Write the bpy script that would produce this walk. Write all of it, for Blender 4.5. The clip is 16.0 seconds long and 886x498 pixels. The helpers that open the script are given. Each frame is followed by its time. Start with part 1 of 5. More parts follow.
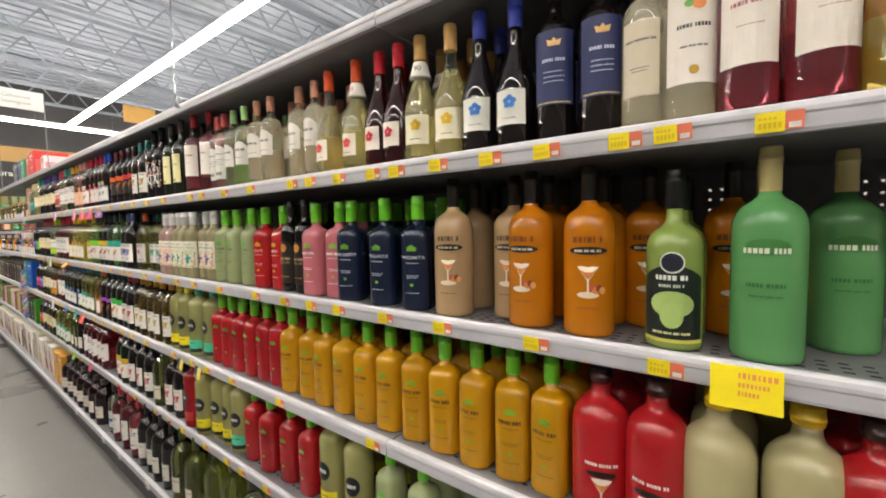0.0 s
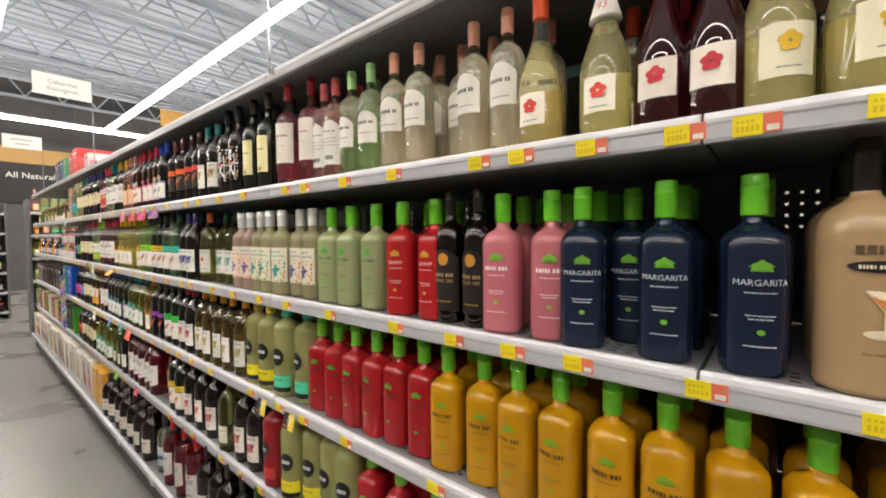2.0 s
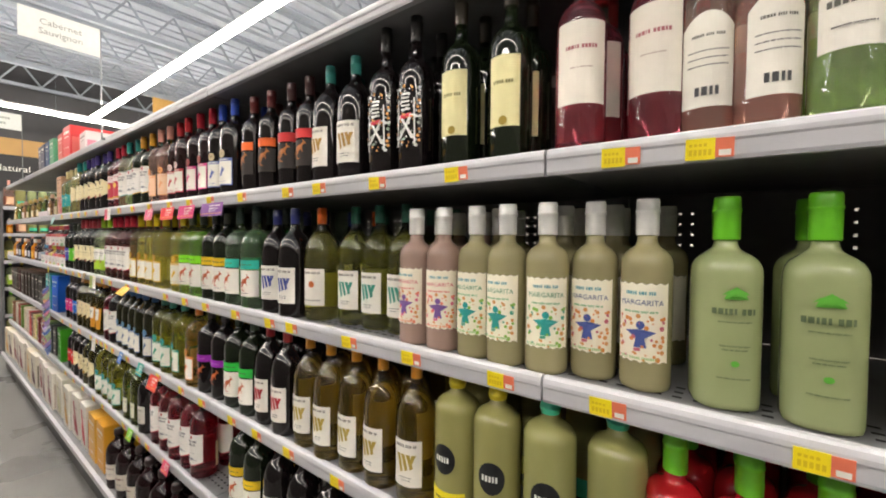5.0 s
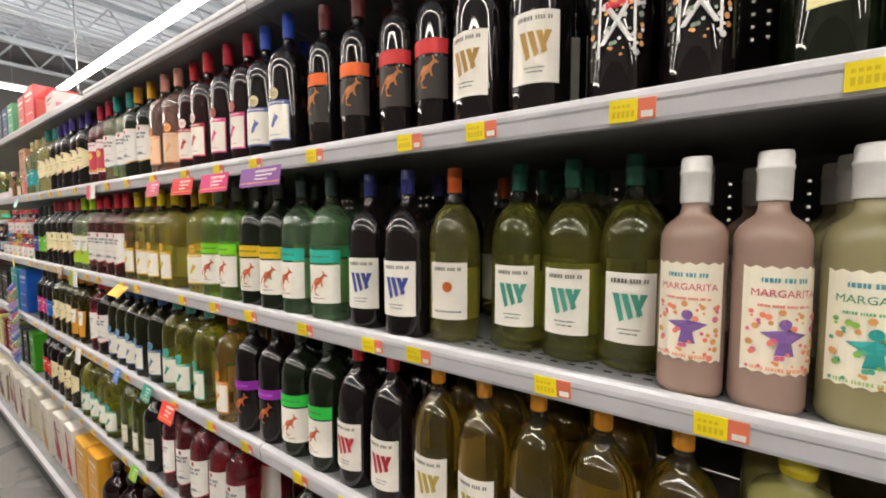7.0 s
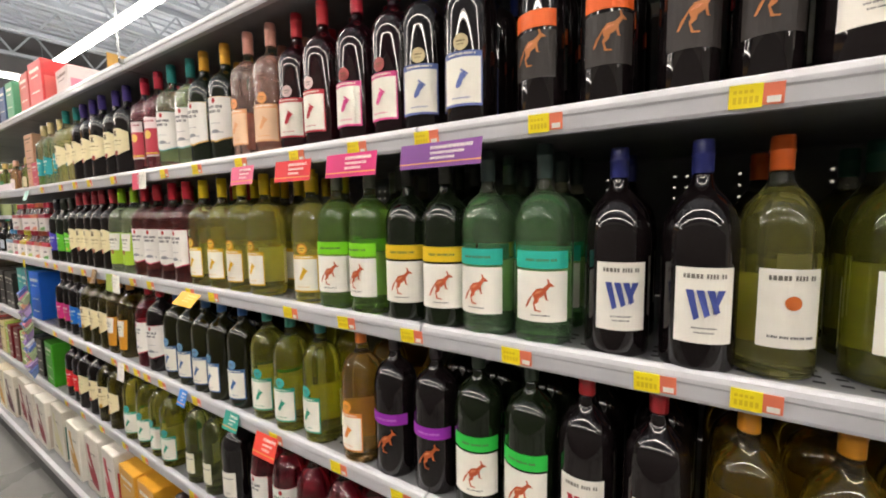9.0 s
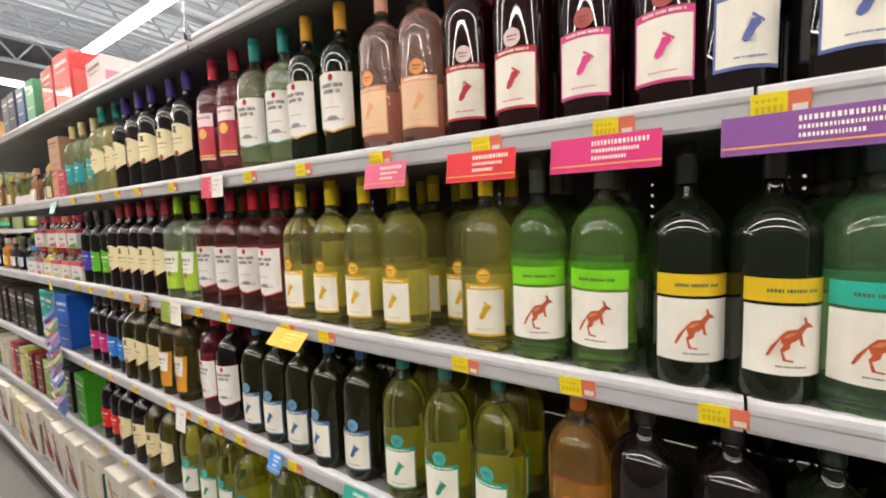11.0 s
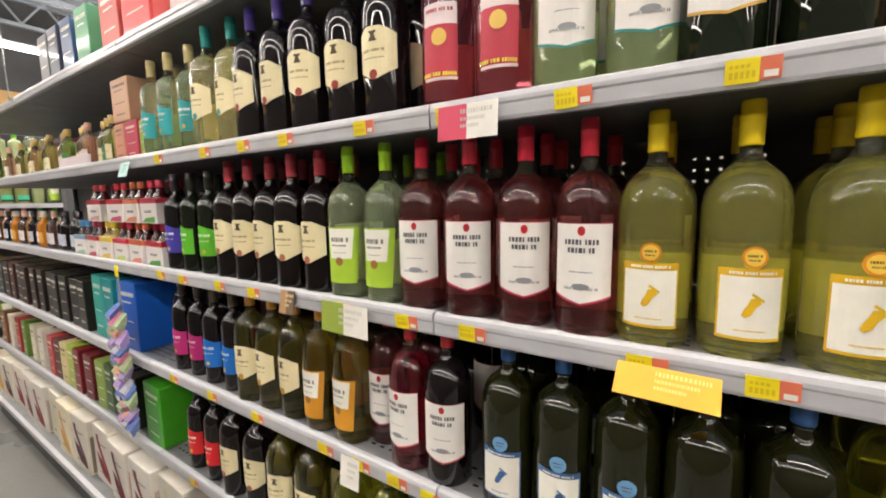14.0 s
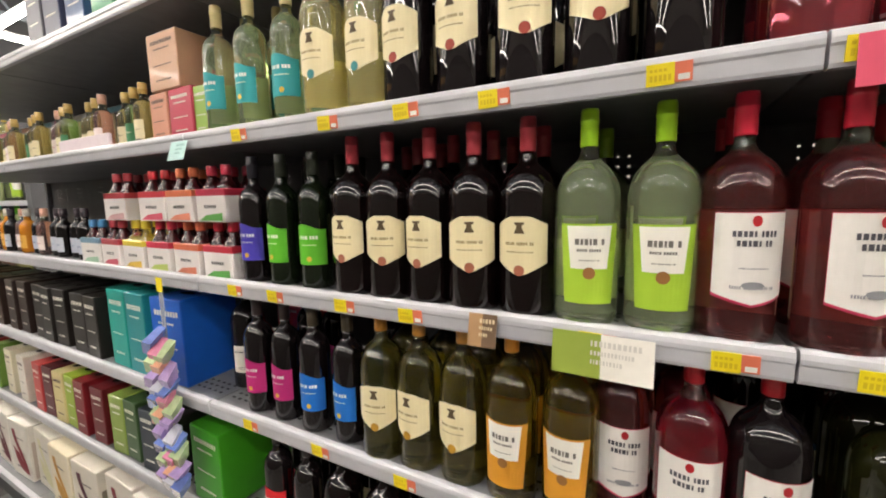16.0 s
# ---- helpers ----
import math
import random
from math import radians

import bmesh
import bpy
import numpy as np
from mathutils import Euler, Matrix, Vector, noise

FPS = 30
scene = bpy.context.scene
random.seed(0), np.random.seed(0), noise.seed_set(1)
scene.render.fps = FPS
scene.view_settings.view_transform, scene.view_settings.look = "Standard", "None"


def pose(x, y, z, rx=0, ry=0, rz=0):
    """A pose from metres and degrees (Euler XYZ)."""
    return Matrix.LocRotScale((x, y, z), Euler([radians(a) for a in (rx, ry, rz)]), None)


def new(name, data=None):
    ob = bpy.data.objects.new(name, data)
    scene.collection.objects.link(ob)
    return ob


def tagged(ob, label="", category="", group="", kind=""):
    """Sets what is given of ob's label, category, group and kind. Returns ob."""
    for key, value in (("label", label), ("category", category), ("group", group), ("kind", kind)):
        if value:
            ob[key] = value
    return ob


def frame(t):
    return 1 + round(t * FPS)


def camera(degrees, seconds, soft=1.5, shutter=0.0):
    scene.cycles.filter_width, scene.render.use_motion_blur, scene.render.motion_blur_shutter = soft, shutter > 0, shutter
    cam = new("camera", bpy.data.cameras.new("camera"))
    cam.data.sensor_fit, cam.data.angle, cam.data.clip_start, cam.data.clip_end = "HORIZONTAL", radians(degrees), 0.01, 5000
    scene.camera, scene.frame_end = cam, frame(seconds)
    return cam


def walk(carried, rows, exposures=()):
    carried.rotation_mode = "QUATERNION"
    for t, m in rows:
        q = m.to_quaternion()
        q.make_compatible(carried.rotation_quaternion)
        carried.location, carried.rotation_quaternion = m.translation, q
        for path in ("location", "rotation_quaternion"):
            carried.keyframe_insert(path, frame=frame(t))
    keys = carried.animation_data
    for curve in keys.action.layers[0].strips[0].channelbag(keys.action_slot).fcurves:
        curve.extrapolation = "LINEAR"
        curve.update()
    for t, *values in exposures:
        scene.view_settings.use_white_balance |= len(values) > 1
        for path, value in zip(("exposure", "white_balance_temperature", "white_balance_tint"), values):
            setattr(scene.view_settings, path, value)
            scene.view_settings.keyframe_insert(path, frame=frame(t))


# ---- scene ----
cam = camera(95.4, 16.0, soft=1.9)
METRES, EYE, TILT, LEAN, TURN = 4.656, 1.42, 0.0, 0.0, 36.9
ROWS = [
    (0.0, 0.0, 0.0, 0.0, -0.06, -3.37, 0.99),
    (0.5, -0.0376, 0.0143, 0.0001, 1.48, -2.85, 1.1),
    (1.0, -0.0624, 0.0443, -0.0008, 2.75, -2.08, 1.07),
    (1.5, -0.0825, 0.0714, 0.0011, 2.99, -2.02, 0.84),
    (2.0, -0.1063, 0.0924, -0.0016, 2.49, -2.2, 0.44),
    (2.5, -0.1428, 0.1178, 0.0051, 2.0, -2.2, 0.17),
    (3.0, -0.1759, 0.1381, 0.0007, 2.27, -2.48, -0.17),
    (3.5, -0.2015, 0.1658, 0.0013, 2.72, -2.17, -0.29),
    (4.0, -0.2252, 0.1949, 0.0033, 2.69, -1.79, -0.35),
    (4.5, -0.2525, 0.2149, 0.0035, 1.43, -1.4, -0.49),
    (7.0, -0.3623, 0.3203, -0.0005, -2.22, -3.79, 0.05),
    (7.5, -0.3889, 0.3328, -0.0006, -3.7, -4.36, 0.22),
    (8.0, -0.4205, 0.3405, 0.0038, -4.61, -4.75, 0.27),
    (10.5, -0.5055, 0.4214, -0.0037, -3.32, -5.95, 1.71),
    (11.0, -0.536, 0.4382, 0.006, -4.18, -5.07, 2.04),
    (11.5, -0.5668, 0.4523, 0.0043, -4.33, -4.89, 2.19),
    (12.0, -0.5879, 0.4645, 0.0036, -4.12, -4.88, 2.13),
    (12.5, -0.6072, 0.4855, 0.0008, -3.74, -5.43, 1.78),
    (13.0, -0.6269, 0.5083, -0.0004, -3.15, -5.91, 1.34),
    (13.5, -0.6424, 0.5198, -0.0003, -3.1, -6.21, 1.11),
    (14.0, -0.6686, 0.5368, -0.0013, -4.23, -6.92, 0.93),
    (14.5, -0.7031, 0.5531, 0.0027, -5.19, -7.01, 0.96),
    (15.0, -0.7249, 0.563, -0.0012, -6.05, -7.22, 1.01),
    (15.5, -0.7461, 0.5814, -0.0044, -6.87, -7.22, 1.11),
    (16.0, -0.7675, 0.6048, -0.0039, -8.81, -7.19, 1.06),
]
walk(cam, [(t, pose(0, 0, EYE, TILT, LEAN, TURN) @ pose(METRES * x, METRES * y, METRES * z, 90 + pitch, roll, yaw)) for t, x, y, z, yaw, pitch, roll in ROWS])

# ---- world and light ----
world = bpy.data.worlds.new("World")
scene.world = world
world.use_nodes = True
world.node_tree.nodes["Background"].inputs["Color"].default_value = (0.6, 0.65, 0.7, 1)
world.node_tree.nodes["Background"].inputs["Strength"].default_value = 0.05
scene.view_settings.exposure = 0.0
LAMP = 35.0

# ---- materials ----
MATS = {}


def rgb(c):
    """A hex string in display colours, as linear values."""
    v = [int(c[k:k + 2], 16) / 255 for k in (0, 2, 4)]
    return tuple(x / 12.92 if x <= 0.04045 else ((x + 0.055) / 1.055) ** 2.4 for x in v) + (1,)


def mat(name, colour, rough=0.5, metal=0.0, vary=0.12, scale=30.0, bump=0.0, trans=0.0, coat=0.0, ior=1.45, emit=0.0, spread=0.0):
    if name in MATS:
        return MATS[name]
    m = bpy.data.materials.new(name)
    m.use_nodes = True
    nt = m.node_tree
    b = nt.nodes["Principled BSDF"]
    col = rgb(colour) if isinstance(colour, str) else (*colour, 1)
    b.inputs["Roughness"].default_value = rough
    b.inputs["Metallic"].default_value = metal
    b.inputs["IOR"].default_value = ior
    b.inputs["Transmission Weight"].default_value = trans
    b.inputs["Coat Weight"].default_value = coat
    b.inputs["Coat Roughness"].default_value = 0.03
    b.inputs["Base Color"].default_value = col
    if emit:
        b.inputs["Emission Color"].default_value = col
        b.inputs["Emission Strength"].default_value = emit
    if vary:
        tc = nt.nodes.new("ShaderNodeTexCoord")
        fine = nt.nodes.new("ShaderNodeTexNoise")
        fine.inputs["Scale"].default_value = scale
        fine.inputs["Detail"].default_value = 6
        broad = nt.nodes.new("ShaderNodeTexNoise")
        broad.inputs["Scale"].default_value = scale / 9
        info = nt.nodes.new("ShaderNodeObjectInfo")
        add = nt.nodes.new("ShaderNodeMath")
        add.operation = "ADD"
        nt.links.new(tc.outputs["Object"], fine.inputs["Vector"])
        nt.links.new(tc.outputs["Object"], broad.inputs["Vector"])
        nt.links.new(fine.outputs["Fac"], add.inputs[0])
        nt.links.new(broad.outputs["Fac"], add.inputs[1])
        rng = nt.nodes.new("ShaderNodeMapRange")
        rng.inputs["From Min"].default_value = 0.6
        rng.inputs["From Max"].default_value = 1.4
        rng.inputs["To Min"].default_value = 1 - vary
        rng.inputs["To Max"].default_value = 1 + vary
        nt.links.new(add.outputs[0], rng.inputs["Value"])
        hsv = nt.nodes.new("ShaderNodeHueSaturation")
        hsv.inputs["Color"].default_value = col
        last = rng.outputs[0]
        if spread:
            r2 = nt.nodes.new("ShaderNodeMapRange")
            r2.inputs["To Min"].default_value = 1 - spread
            r2.inputs["To Max"].default_value = 1 + spread
            nt.links.new(info.outputs["Random"], r2.inputs["Value"])
            mul = nt.nodes.new("ShaderNodeMath")
            mul.operation = "MULTIPLY"
            nt.links.new(last, mul.inputs[0])
            nt.links.new(r2.outputs[0], mul.inputs[1])
            last = mul.outputs[0]
        nt.links.new(last, hsv.inputs["Value"])
        nt.links.new(hsv.outputs["Color"], b.inputs["Base Color"])
        if bump:
            bp = nt.nodes.new("ShaderNodeBump")
            bp.inputs["Strength"].default_value = bump
            bp.inputs["Distance"].default_value = 0.01
            nt.links.new(fine.outputs["Fac"], bp.inputs["Height"])
            nt.links.new(bp.outputs["Normal"], b.inputs["Normal"])
        else:
            r3 = nt.nodes.new("ShaderNodeMapRange")
            r3.inputs["From Min"].default_value = 0.3
            r3.inputs["From Max"].default_value = 0.7
            r3.inputs["To Min"].default_value = rough * 0.8
            r3.inputs["To Max"].default_value = min(1, rough * 1.25)
            nt.links.new(broad.outputs["Fac"], r3.inputs["Value"])
            nt.links.new(r3.outputs[0], b.inputs["Roughness"])
    MATS[name] = m
    return m


def paper(c):
    return mat("paper_" + c, c, 0.55, vary=0.05, scale=60, spread=0.03)


def foil(c):
    return mat("foil_" + c, c, 0.35, 0.0, vary=0.08, scale=80, coat=0.3, spread=0.08)


def dark_glass(c):
    return mat("dark_glass_" + c, tuple(0.6 * v for v in rgb(c)[:3]), 0.035, vary=0.1, scale=12, coat=0.25, ior=1.5, spread=0.15)


def clear_glass(c, t=0.92):
    pale = tuple(min(1.0, v ** 0.6) for v in rgb(c)[:3])
    return mat("clear_glass_" + c, pale, 0.02, vary=0.0, trans=t, ior=1.34, coat=0.7)


def empty_glass(c):
    pale = tuple(0.35 + 0.65 * v for v in rgb(c)[:3])
    return mat("empty_glass_" + c, pale, 0.02, vary=0.0, trans=0.98, ior=1.12, coat=0.6)


def cloudy(c):
    return mat("cloudy_" + c, tuple(0.78 * v for v in rgb(c)[:3]), 0.22, vary=0.07, scale=14, coat=0.25, spread=0.06)


def board(c):
    return mat("carton_" + c, c, 0.42, vary=0.07, scale=25, coat=0.15, spread=0.05)


M_DECK = mat("shelf_deck_paint", (0.22, 0.222, 0.23), 0.42, 0.1, vary=0.2, scale=20)
M_BACK = mat("shelf_back_paint", (0.12, 0.12, 0.125), 0.5, 0.0, vary=0.2, scale=20)
M_RAIL = mat("rail_plastic", (0.50, 0.50, 0.53), 0.36, vary=0.1, scale=14, coat=0.12)
M_SLOT = mat("slot_dark", (0.012, 0.012, 0.013), 0.8, vary=0.2)
M_KICK = mat("kick_paint", (0.05, 0.05, 0.052), 0.5, vary=0.25, scale=15)
M_WALL = mat("wall_paint", (0.09, 0.09, 0.095), 0.7, vary=0.15, scale=3)
M_BLOCKER = mat("partition_paint", (0.12, 0.115, 0.11), 0.6, vary=0.12, scale=4)
M_WALL_L = mat("wall_paint_light", (0.5, 0.48, 0.45), 0.7, vary=0.1, scale=3)
M_BAND = mat("band_paint", (0.55, 0.33, 0.12), 0.6, vary=0.1, scale=3)
M_CEIL = mat("roof_deck_paint", (0.40, 0.44, 0.50), 0.6, 0.0, vary=0.12, scale=2)
M_STEEL = mat("joist_paint", (0.36, 0.40, 0.45), 0.55, 0.0, vary=0.15, scale=6)
M_LAMP = mat("lamp_diffuser", (1.0, 0.915, 0.815), 0.5, vary=0, emit=LAMP)
M_HOUSING = mat("lamp_housing", (0.7, 0.7, 0.7), 0.4, vary=0.05)
M_TAGY = paper("f2dc1e")
M_TAGR = paper("e57a5c")
M_WHITE = paper("e9e6de")
M_INK = paper("2a2a2c")
M_CLIP = mat("clear_plastic", "dfe4e6", 0.15, vary=0, trans=0.7)


def concrete():
    m = mat("polished_concrete", (0.21, 0.205, 0.195), 0.3, vary=0.0)
    nt = m.node_tree
    b = nt.nodes["Principled BSDF"]
    tc = nt.nodes.new("ShaderNodeTexCoord")
    a = nt.nodes.new("ShaderNodeTexNoise")
    a.inputs["Scale"].default_value = 1.3
    a.inputs["Detail"].default_value = 8
    c = nt.nodes.new("ShaderNodeTexNoise")
    c.inputs["Scale"].default_value = 45
    c.inputs["Detail"].default_value = 5
    mix = nt.nodes.new("ShaderNodeMath")
    mix.operation = "MULTIPLY_ADD"
    mix.inputs[1].default_value = 0.35
    nt.links.new(tc.outputs["Object"], a.inputs["Vector"])
    nt.links.new(tc.outputs["Object"], c.inputs["Vector"])
    nt.links.new(c.outputs["Fac"], mix.inputs[0])
    nt.links.new(a.outputs["Fac"], mix.inputs[2])
    ramp = nt.nodes.new("ShaderNodeValToRGB")
    ramp.color_ramp.elements[0].position, ramp.color_ramp.elements[0].color = 0.4, (0.155, 0.152, 0.145, 1)
    ramp.color_ramp.elements[1].position, ramp.color_ramp.elements[1].color = 0.9, (0.23, 0.226, 0.215, 1)
    nt.links.new(mix.outputs[0], ramp.inputs[0])
    nt.links.new(ramp.outputs[0], b.inputs["Base Color"])
    rr = nt.nodes.new("ShaderNodeMapRange")
    rr.inputs["To Min"].default_value, rr.inputs["To Max"].default_value = 0.16, 0.42
    nt.links.new(a.outputs["Fac"], rr.inputs["Value"])
    nt.links.new(rr.outputs[0], b.inputs["Roughness"])
    return m


M_FLOOR = concrete()


# ---- mesh helpers ----
def mesh(name, verts, faces, mats, idx=None, smooth=False):
    me = bpy.data.meshes.new(name)
    me.from_pydata(verts, [], faces)
    for m in (mats if isinstance(mats, (list, tuple)) else [mats]):
        me.materials.append(m)
    if idx:
        me.polygons.foreach_set("material_index", idx)
    if smooth:
        me.polygons.foreach_set("use_smooth", [True] * len(faces))
    me.update()
    return me


def put(name, me, parent=None, loc=(0, 0, 0), rz=0.0, label=""):
    ob = new(name, me)
    ob.location = loc
    ob.rotation_euler = (0, 0, rz)
    ob.parent = parent
    if label:
        ob["label"] = label
    return ob


def holder(name, loc, rz=0.0):
    ob = new(name)
    ob.empty_display_size = 0.05
    ob.location = loc
    ob.rotation_euler = (0, 0, rz)
    return ob


class Build:
    """Collects boxes, prisms and plates with several materials into one mesh."""

    def __init__(self):
        self.v, self.f, self.i, self.m = [], [], [], []

    def slot(self, m):
        if m not in self.m:
            self.m.append(m)
        return self.m.index(m)

    def box(self, x0, y0, z0, x1, y1, z1, m, c=0.0):
        bm = bmesh.new()
        bmesh.ops.create_cube(bm, size=1)
        for v in bm.verts:
            v.co = Vector(((x0 + x1) / 2 + v.co.x * (x1 - x0), (y0 + y1) / 2 + v.co.y * (y1 - y0), (z0 + z1) / 2 + v.co.z * (z1 - z0)))
        if c:
            bmesh.ops.bevel(bm, geom=bm.edges[:], offset=c, segments=1, affect="EDGES")
        bm.verts.index_update()
        n, k = len(self.v), self.slot(m)
        self.v += [tuple(v.co) for v in bm.verts]
        for f in bm.faces:
            self.f.append([n + v.index for v in f.verts])
            self.i.append(k)
        bm.free()
        return self

    def poly(self, pts, m):
        n = len(self.v)
        self.v += [tuple(p) for p in pts]
        self.f.append(list(range(n, n + len(pts))))
        self.i.append(self.slot(m))
        return self

    def extrude(self, prof, x0, x1, m):
        """A closed (y, z) outline drawn out along x."""
        n, k, c = len(self.v), self.slot(m), len(prof)
        self.v += [(x0, y, z) for y, z in prof] + [(x1, y, z) for y, z in prof]
        for a in range(c):
            b = (a + 1) % c
            self.f.append([n + a, n + b, n + c + b, n + c + a])
            self.i.append(k)
        self.f += [[n + a for a in reversed(range(c))], [n + c + a for a in range(c)]]
        self.i += [k, k]
        return self

    def mesh(self, name):
        return mesh(name, self.v, self.f, self.m, self.i)


TEXTS = {}


def letters(body, size):
    """The built-in font's outline of a word, centred: 2D vertices and faces."""
    key = (body, size)
    if key not in TEXTS:
        cu = bpy.data.curves.new("word", "FONT")
        cu.body, cu.size, cu.align_x, cu.align_y = body, size, "CENTER", "CENTER"
        cu.resolution_u = 2
        ob = new("word", cu)
        bpy.context.view_layer.update()
        me = bpy.data.meshes.new_from_object(ob.evaluated_get(bpy.context.evaluated_depsgraph_get()))
        TEXTS[key] = ([(v.co.x, v.co.y) for v in me.vertices], [list(p.vertices) for p in me.polygons])
        bpy.data.objects.remove(ob)
        bpy.data.meshes.remove(me)
    return TEXTS[key]


# ---- large structure ----
def plain_box(name, x0, y0, z0, x1, y1, z1, m, label, category):
    ob = put(name, Build().box(x0, y0, z0, x1, y1, z1, m).mesh(name))
    return tagged(ob, label, category, kind="structure")


plain_box("floor", -16, -9, -0.2, 8, 9, 0, M_FLOOR, "polished grey concrete shop floor with worn patches", "floor")
plain_box("wall_north", -16, 9, 0, 8, 9.2, 6.2, M_WALL_L, "plain painted shop wall behind the aisles", "wall")
plain_box("wall_south", -16, -9.2, 0, 8, -9, 6.2, M_WALL_L, "plain painted shop wall across the aisles", "wall")
plain_box("wall_east", 8, -9, 0, 8.2, 9, 6.2, M_WALL_L, "plain painted shop wall at the aisle's end", "wall")
# added out of view: darkens bottle reflections, keeps lamp light off the lower shelves
plain_box("wall_aisle", -8.5, -1.5, 0, 8, -1.35, 2.15, M_BLOCKER, "unseen plain grey panel added to block light and darken reflections", "wall")
west = plain_box("wall_west", -16.2, -9, 0, -16, 9, 6.2, M_WALL, "dark grey shop wall with a tan stripe", "wall")


def roof():
    b = Build()
    x = -16.0
    while x < 8:  # ribs of the metal deck run across the aisles
        b.box(x, -9, 5.56, x + 0.09, 9, 5.6, M_CEIL)
        x += 0.3
    b.box(-16, -9, 5.6, 8, 9, 5.7, M_CEIL)
    return tagged(put("ceiling", b.mesh("ceiling")), "grey painted ribbed metal roof deck", "ceiling", kind="structure")


roof()


def joist(x):
    b = Build()
    b.box(x - 0.04, -9, 5.46, x + 0.04, 9, 5.54, M_STEEL).box(x - 0.04, -9, 4.9, x + 0.04, 9, 4.97, M_STEEL)
    y = -8.8
    while y < 8.6:
        for y0, y1 in ((y, y + 0.35), (y + 0.7, y + 0.35)):
            b.poly([(x - 0.015, y0 - 0.02, 5.46), (x - 0.015, y0 + 0.02, 5.46), (x - 0.015, y1 + 0.02, 4.97), (x - 0.015, y1 - 0.02, 4.97)], M_STEEL)
            b.poly([(x + 0.015, y0 - 0.02, 5.46), (x + 0.015, y0 + 0.02, 5.46), (x + 0.015, y1 + 0.02, 4.97), (x + 0.015, y1 - 0.02, 4.97)], M_STEEL)
        y += 0.7
    return tagged(put("roof_joist", b.mesh("roof_joist")), "grey open-web steel roof joist under the deck", "joist", kind="structure")


for k in range(14):
    joist(-15.4 + 1.7 * k)


def lamp_run(x0, x1, y, z, along="x"):
    """One strip light: a white housing with a glowing diffuser under it."""
    top = holder("strip_light", ((x0 + x1) / 2, y, z))
    h = (x1 - x0) / 2
    b = Build().extrude([(-0.03, 0.022), (0.03, 0.022), (0.025, 0.07), (-0.025, 0.07)], -h, h, M_HOUSING)
    d = Build().extrude([(-0.06, 0.01), (-0.065, -0.015), (-0.045, -0.035), (0.045, -0.035), (0.065, -0.015), (0.06, 0.01), (0.04, 0.021), (-0.04, 0.021)], -h + 0.01, h - 0.01, M_LAMP)
    put("housing", b.mesh("housing"), top)
    put("diffuser", d.mesh("diffuser"), top, label="glowing white diffuser")
    for s in (-h * 0.7, h * 0.7):
        put("hanger", Build().box(s - 0.0012, -0.0012, 0.07, s + 0.0012, 0.0012, 5.57 - z, M_STEEL).mesh("hanger"), top)
    if along == "y":
        top.rotation_euler = (0, 0, math.pi / 2)
    return tagged(top, "long white fluorescent strip light hung from the joists", "ceiling light", "strip lights")


for r in range(-2, 3):
    for k in range(4):
        lamp_run(-13.4 + 4.9 * k, -13.4 + 4.9 * k + 4.88, 0.45 + 2.1 * r, 4.0)
for y in (-4.6, 0.3, 5.2):
    lamp_run(-13.6 - 2.44, -13.6 + 2.44, y, 4.02, "y")

band = tagged(put("trim", Build().box(-15.999, -9, 3.35, -15.95, 9, 3.75, M_BAND).mesh("trim")), "tan painted band along the far wall", "trim", kind="structure")


# ---- shelving ----
PITCH, JOINT = 1.2192, -0.735
FRONT, BACK = 0.722, 1.24
LEVELS = (1.926, 1.557, 1.19, 0.842, 0.497)
RAIL_H = 0.036


def deck_z(level):
    return level + 0.015


def shelf_meshes(w, h):
    deck = Build().box(0.003, FRONT + 0.012, -0.028, w - 0.003, BACK, 0, M_DECK)
    hole = Build()
    for a in range(46):
        for r in range(3):
            x = 0.03 + a * (w - 0.06) / 45
            y = FRONT + 0.05 + 0.022 * r
            hole.poly([(x - 0.006, y - 0.0035, 0.0012), (x + 0.006, y - 0.0035, 0.0012), (x + 0.006, y + 0.0035, 0.0012), (x - 0.006, y + 0.0035, 0.0012)], M_SLOT)
    rail = Build().extrude([(FRONT + 0.012, 0.006), (FRONT + 0.002, 0.006), (FRONT - 0.003, 0.003), (FRONT - 0.005, -0.004), (FRONT - 0.005, -0.010), (FRONT - 0.003, -0.013), (FRONT - 0.003, -h + 0.005), (FRONT - 0.001, -h), (FRONT + 0.012, -h)], 0.002, w - 0.002, M_RAIL)
    return deck.mesh("deck"), hole.mesh("perforation"), rail.mesh("price_rail")


SHELF_M = {h: shelf_meshes(PITCH, h) for h in (RAIL_H, 0.03)}


def pegboard(w, z0, z1):
    """A back panel with small punched holes in its upper part, through the sheet."""
    xs, zs = [0.0], [z0]
    step = 0.0254
    for k in range(1, int(w / step)):
        xs += [k * step - 0.0028, k * step + 0.0028]
    xs.append(w)
    z = z1 - 0.146
    while z < z1 - 0.046:
        zs += [z - 0.0028, z + 0.0028]
        z += step
    zs.append(z1)
    v = [(x, BACK + 0.004, zz) for zz in zs for x in xs]
    n = len(xs)
    f = []
    for r in range(len(zs) - 1):
        for c in range(n - 1):
            group = (c // 2) % 11 in (3, 4, 5, 8)
            if r % 2 == 1 and c % 2 == 1 and group:
                continue
            a = r * n + c
            f.append((a, a + 1, a + n + 1, a + n))
    return mesh("back_panel", v, f, M_BACK)


